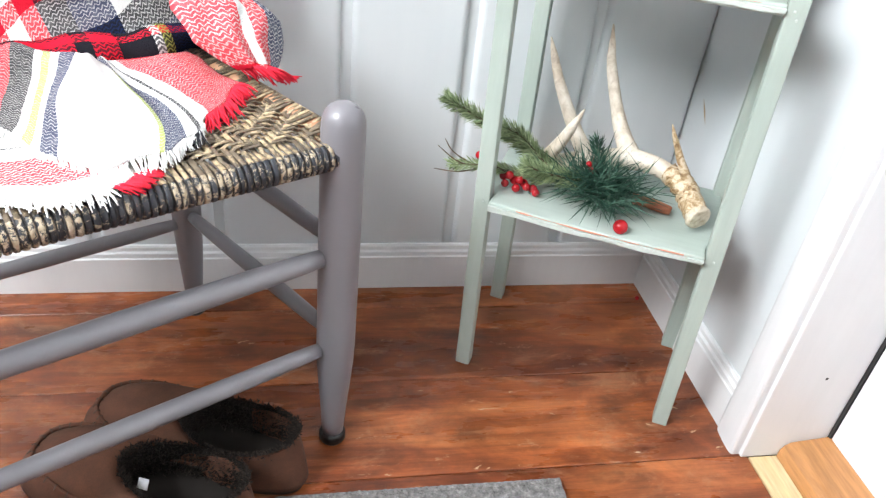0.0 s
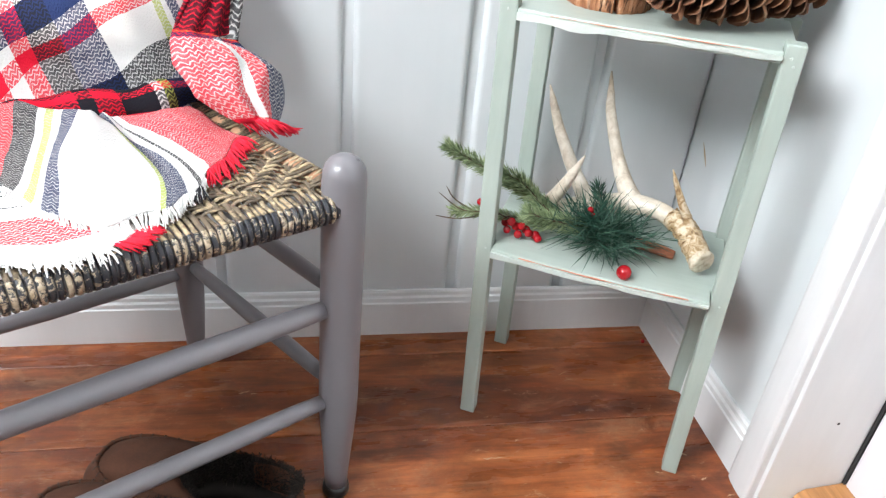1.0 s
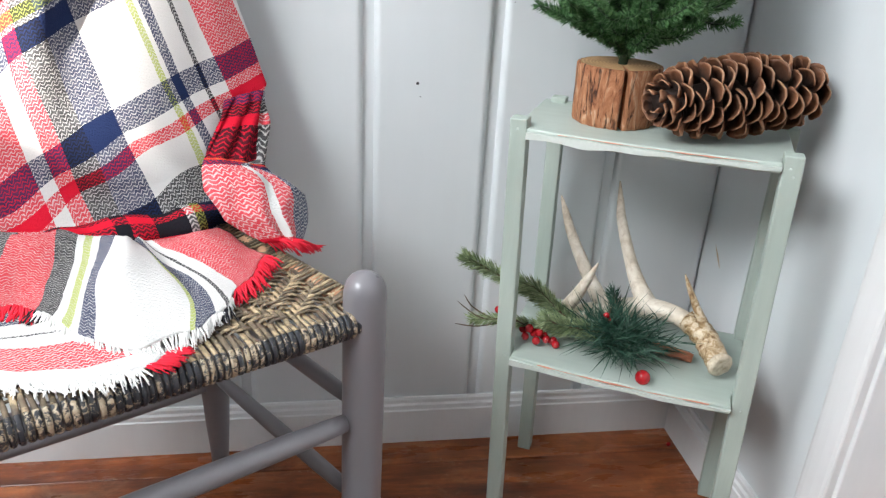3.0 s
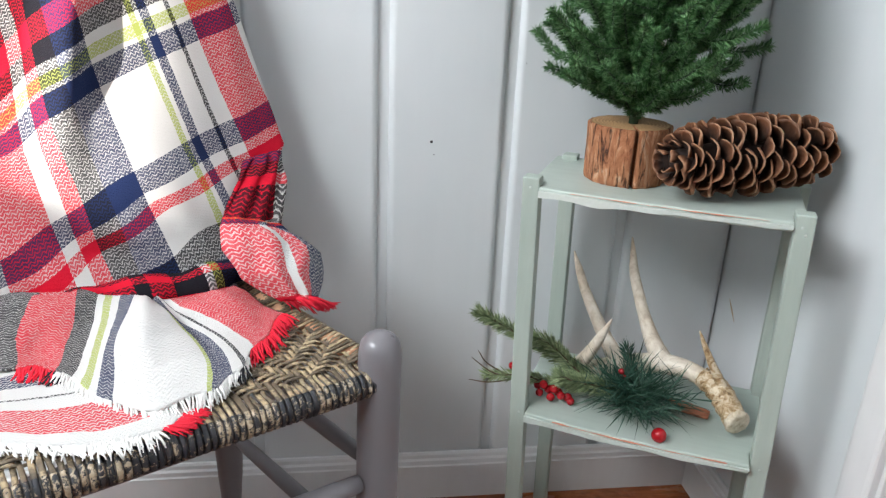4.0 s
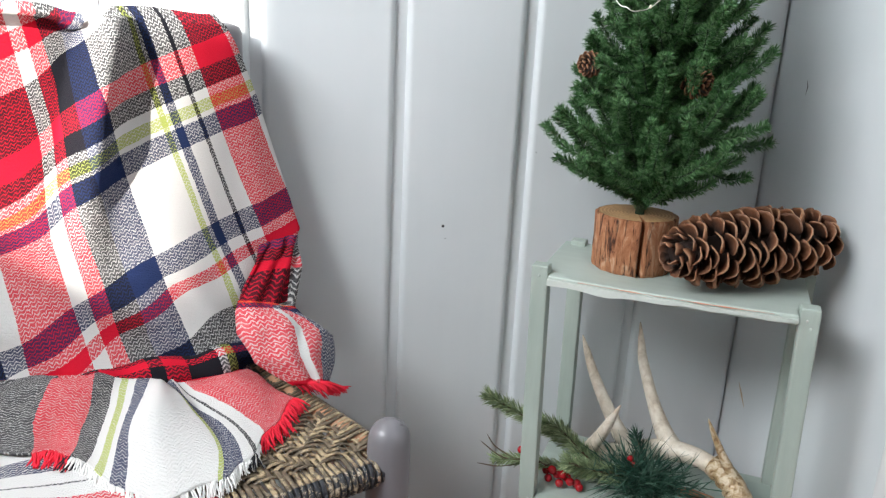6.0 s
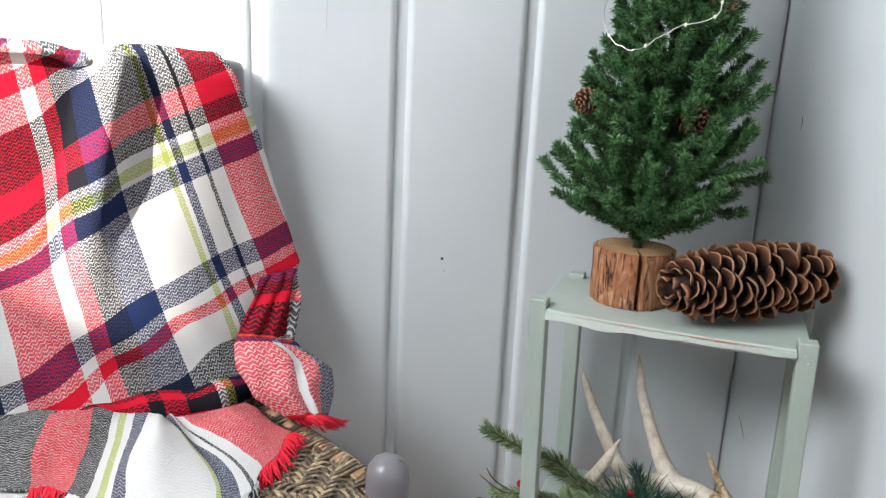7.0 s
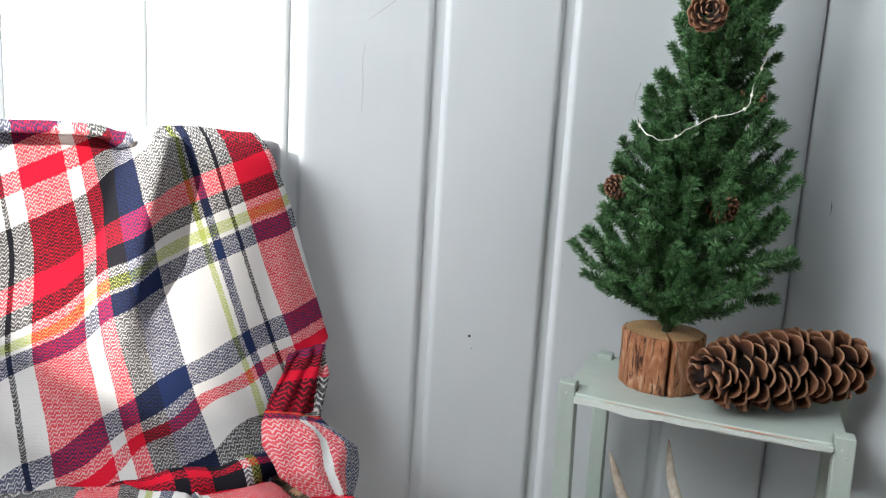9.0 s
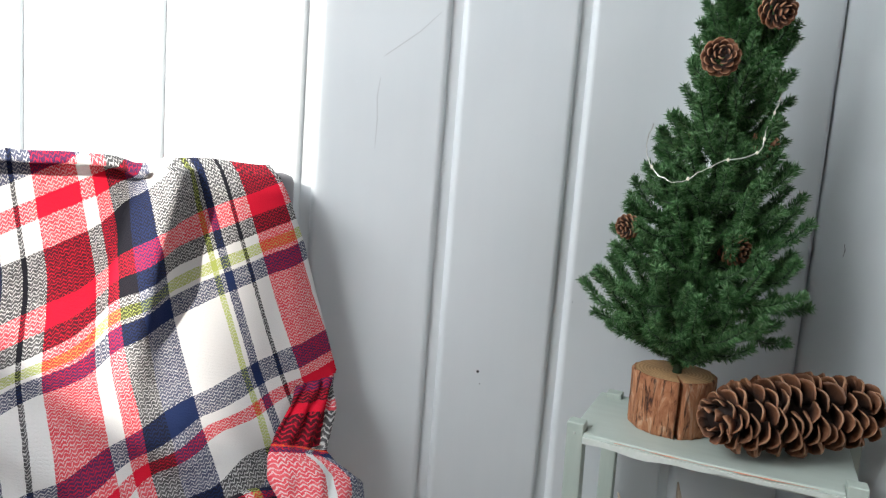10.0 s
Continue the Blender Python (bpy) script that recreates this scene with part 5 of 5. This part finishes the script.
    for k in range(7000):
        a = rng.uniform(0, 2 * math.pi)
        c, s = math.cos(a), math.sin(a)
        ring_z = 0.078 + 0.012 * c * c - 0.006 * (1 - c) * 0.5
        d = rng.uniform(0, 1)
        f = 1.05 - 0.20 * d
        base = Vector((0.083 - 0.072 * f * c, 0.040 * f * s, ring_z - 0.045 * d * d))
        way = Vector((c * 0.6 + rng.gauss(0, 0.6), -s * 0.6 + rng.gauss(0, 0.6), 0.7 + rng.gauss(0, 0.5)))
        out[0].append(base)
        out[1].append(way)
        out[2].append(rng.uniform(0.004, 0.008))
        out[3].append(0.0008)
    fur = new("fleece", needle_mesh("fleece", *out, FUR))
    fur.parent = ob
    tagged(fur, "dark brown fleece collar")
    if tagged_white:
        bm = bmesh.new()
        add_box(bm, 0.118, 0.130, 0.014, 0.015, 0.058, 0.070)
        bmesh.ops.rotate(bm, cent=(0.1, 0.012, 0.068), matrix=Matrix.Rotation(radians(35), 3, "X"), verts=bm.verts)
        part("tag", bm, TAG, ob, "small white tag")
    return ob


def slipper_pose(heel, toe, z=0.0):
    return pose(heel[0], heel[1], z, 0, 0, math.degrees(math.atan2(toe[1] - heel[1], toe[0] - heel[0])))


make_slipper(slipper_pose((-0.580, -0.395), (-0.880, -0.270)), "brown suede moccasin slipper with dark fleece lining on the floor", 1, False)
make_slipper(slipper_pose((-0.634, -0.461), (-0.919, -0.343)), "brown suede moccasin slipper with a white tag inside", 2, True)


# ---- the grey mat ----
def mat_material():
    n = Nodes("grey_loop_mat", 0.95)
    v = n.coords()
    c = n.ramp(n.noise(v, 160, 5, 0.75), [(0.3, (0.07, 0.068, 0.066)), (0.55, (0.19, 0.18, 0.175)), (0.75, (0.36, 0.345, 0.33))])
    return n.done(c, n.noise(v, 700, 3), 0.5, 0.002)


bm = bmesh.new()
MX0, MX1, MY0, MY1 = -0.62, -0.262, -0.80, -0.414
nx, ny = 150, 60
grid = []
for i in range(nx + 1):
    col = []
    for j in range(ny + 1):
        x, y = MX0 + (MX1 - MX0) * i / nx, MY1 - (MY1 - MY0) * (j / ny) ** 1.6
        edge = min(i, nx - i, j) > 0
        z = 0.002 if not edge else 0.008 + 0.0022 * abs(math.sin(y * 620)) + 0.003 * abs(noise.noise((x * 260, y * 200, 0)))
        col.append(bm.verts.new((x + 0.0015 * noise.noise((x * 150, y * 150, 4)), y + (0.0022 * noise.noise((x * 120, 0, 1)) if j == 0 else 0), z)))
    grid.append(col)
for i in range(nx):
    for j in range(ny):
        bm.faces.new((grid[i][j], grid[i][j + 1], grid[i + 1][j + 1], grid[i + 1][j]))
ring = [grid[i][0] for i in range(nx + 1)] + [grid[nx][j] for j in range(1, ny + 1)] + [grid[i][ny] for i in range(nx - 1, -1, -1)] + [grid[0][j] for j in range(ny - 1, 0, -1)]
low = [bm.verts.new((v.co.x, v.co.y, 0.0006)) for v in ring]
for k in range(len(ring)):
    bm.faces.new((ring[k], ring[(k + 1) % len(ring)], low[(k + 1) % len(ring)], low[k]))
bmesh.ops.recalc_face_normals(bm, faces=bm.faces)
rug = new("floor_mat", link_mesh("floor_mat", bm, mat_material(), False))
tagged(rug, "grey looped door mat lying on the floorboards", "mat")

# ---- marks and small wear on the walls, trim and floor ----
CHIP = painted("bare_wood_scratch", (0.44, 0.32, 0.20), (0.54, 0.41, 0.27), 0.7)


def mark(name, parent, points, radii, material, flat):
    bm = bmesh.new()
    add_tube(bm, points, radii, 6)
    bmesh.ops.scale(bm, vec=flat, space=Matrix.Translation(-Vector(points[0])), verts=bm.verts)
    part(name, bm, material, parent)


def pin_hole(parent, at, r, axis):
    bm = bmesh.new()
    bmesh.ops.create_circle(bm, cap_ends=True, radius=r, segments=12)
    bmesh.ops.transform(bm, matrix=Matrix.Translation(at) @ (pose(0, 0, 0, 90, 0, 0) if axis == "y" else pose(0, 0, 0, 0, -90, 0)), verts=bm.verts)
    part("nail_hole", bm, DARK, parent)


pin_hole(wall, (-0.457, WALL_Y - 0.0004, 0.592), 0.0021, "y")
pin_hole(wall, (-0.453, WALL_Y - 0.0004, 0.574), 0.0008, "y")
mark("scratch", wall_e, [(WALL_X - 0.0002, -0.022, 0.360), (WALL_X - 0.0002, -0.034, 0.346), (WALL_X - 0.0002, -0.046, 0.331)], [0.0004, 0.0022, 0.0005], CHIP, (0.2, 1, 1))
mark("scratch", wall_e, [(WALL_X - 0.0002, -0.059, 0.814), (WALL_X - 0.0002, -0.062, 0.806), (WALL_X - 0.0002, -0.060, 0.796)], [0.0003, 0.0009, 0.0003], DARK, (0.2, 1, 1))
CRACK = painted("hairline_crack", (0.42, 0.43, 0.44), (0.48, 0.49, 0.50), 0.6)
mark("hairline_crack", wall, [(-0.545, WALL_Y - 0.0001, 1.075), (-0.570, WALL_Y - 0.0001, 1.049), (-0.594, WALL_Y - 0.0001, 1.030), (-0.616, WALL_Y - 0.0001, 1.013)], [0.0004, 0.0005, 0.0006, 0.0004], CRACK, (1, 0.3, 1))
mark("hairline_crack", wall, [(-0.619, WALL_Y - 0.0001, 0.985), (-0.622, WALL_Y - 0.0001, 0.960), (-0.620, WALL_Y - 0.0001, 0.930), (-0.621, WALL_Y - 0.0001, 0.893)], [0.0003, 0.0005, 0.0005, 0.0003], CRACK, (1, 0.3, 1))
pin_hole(wall, (-0.332, WALL_Y - 0.0004, 0.700), 0.0007, "y")
for name, u, v, z in (("nail_head", 0.008, -0.0004, 0.279), ("nail_head", 0.301, -0.0004, 0.276), ("nail_head", 0.004, 0.0172, 0.578), ("nail_head", 0.298, 0.0172, 0.574), ("nail_head", 0.302, 0.0172, 0.566)):
    bm = bmesh.new()
    bmesh.ops.create_uvsphere(bm, u_segments=10, v_segments=6, radius=0.0016, matrix=Matrix.Translation((u - 0.016 * z / 0.59, v + (0.018 * z / 0.59 - 0.0004 if z < 0.4 else 0), z)) @ Matrix.Diagonal((1, 0.4, 1.1, 1)))
    part(name, bm, PALE_WEAR, stand, smooth=True)

SCUFF = painted("bare_floor_scuff", (0.40, 0.24, 0.14), (0.52, 0.36, 0.24), 0.7)
rng = random.Random(77)
for x, y, n in ((-0.673, -0.130, 0.018), (-0.660, -0.134, 0.010), (-0.364, -0.383, 0.012), (-0.350, -0.386, 0.008), (-0.104, -0.329, 0.012), (-0.330, -0.285, 0.030), (-0.240, -0.300, 0.009), (-0.055, -0.300, 0.010),
                (-0.045, -0.345, 0.010), (-0.020, -0.375, 0.012), (-0.290, -0.255, 0.007), (-0.180, -0.120, 0.020), (-0.420, -0.245, 0.008), (-0.140, -0.375, 0.010), (-0.480, -0.386, 0.009), (-0.80, -0.05, 0.008)):
    ang = rng.uniform(-0.5, 0.5)
    knots = []
    for k in range(6):
        f = k / 5 - 0.5
        knots.append(Vector((x + n * f * math.cos(ang) + rng.uniform(-1, 1) * 0.0008, y + n * f * math.sin(ang) + rng.uniform(-1, 1) * 0.0012, 0.00012)))
    mark("scuff", floor, knots, [0.0002, rng.uniform(0.0004, 0.0016), rng.uniform(0.0004, 0.0022), rng.uniform(0.0003, 0.0014), 0.0006, 0.0002], SCUFF, (1, 1, 0.08))
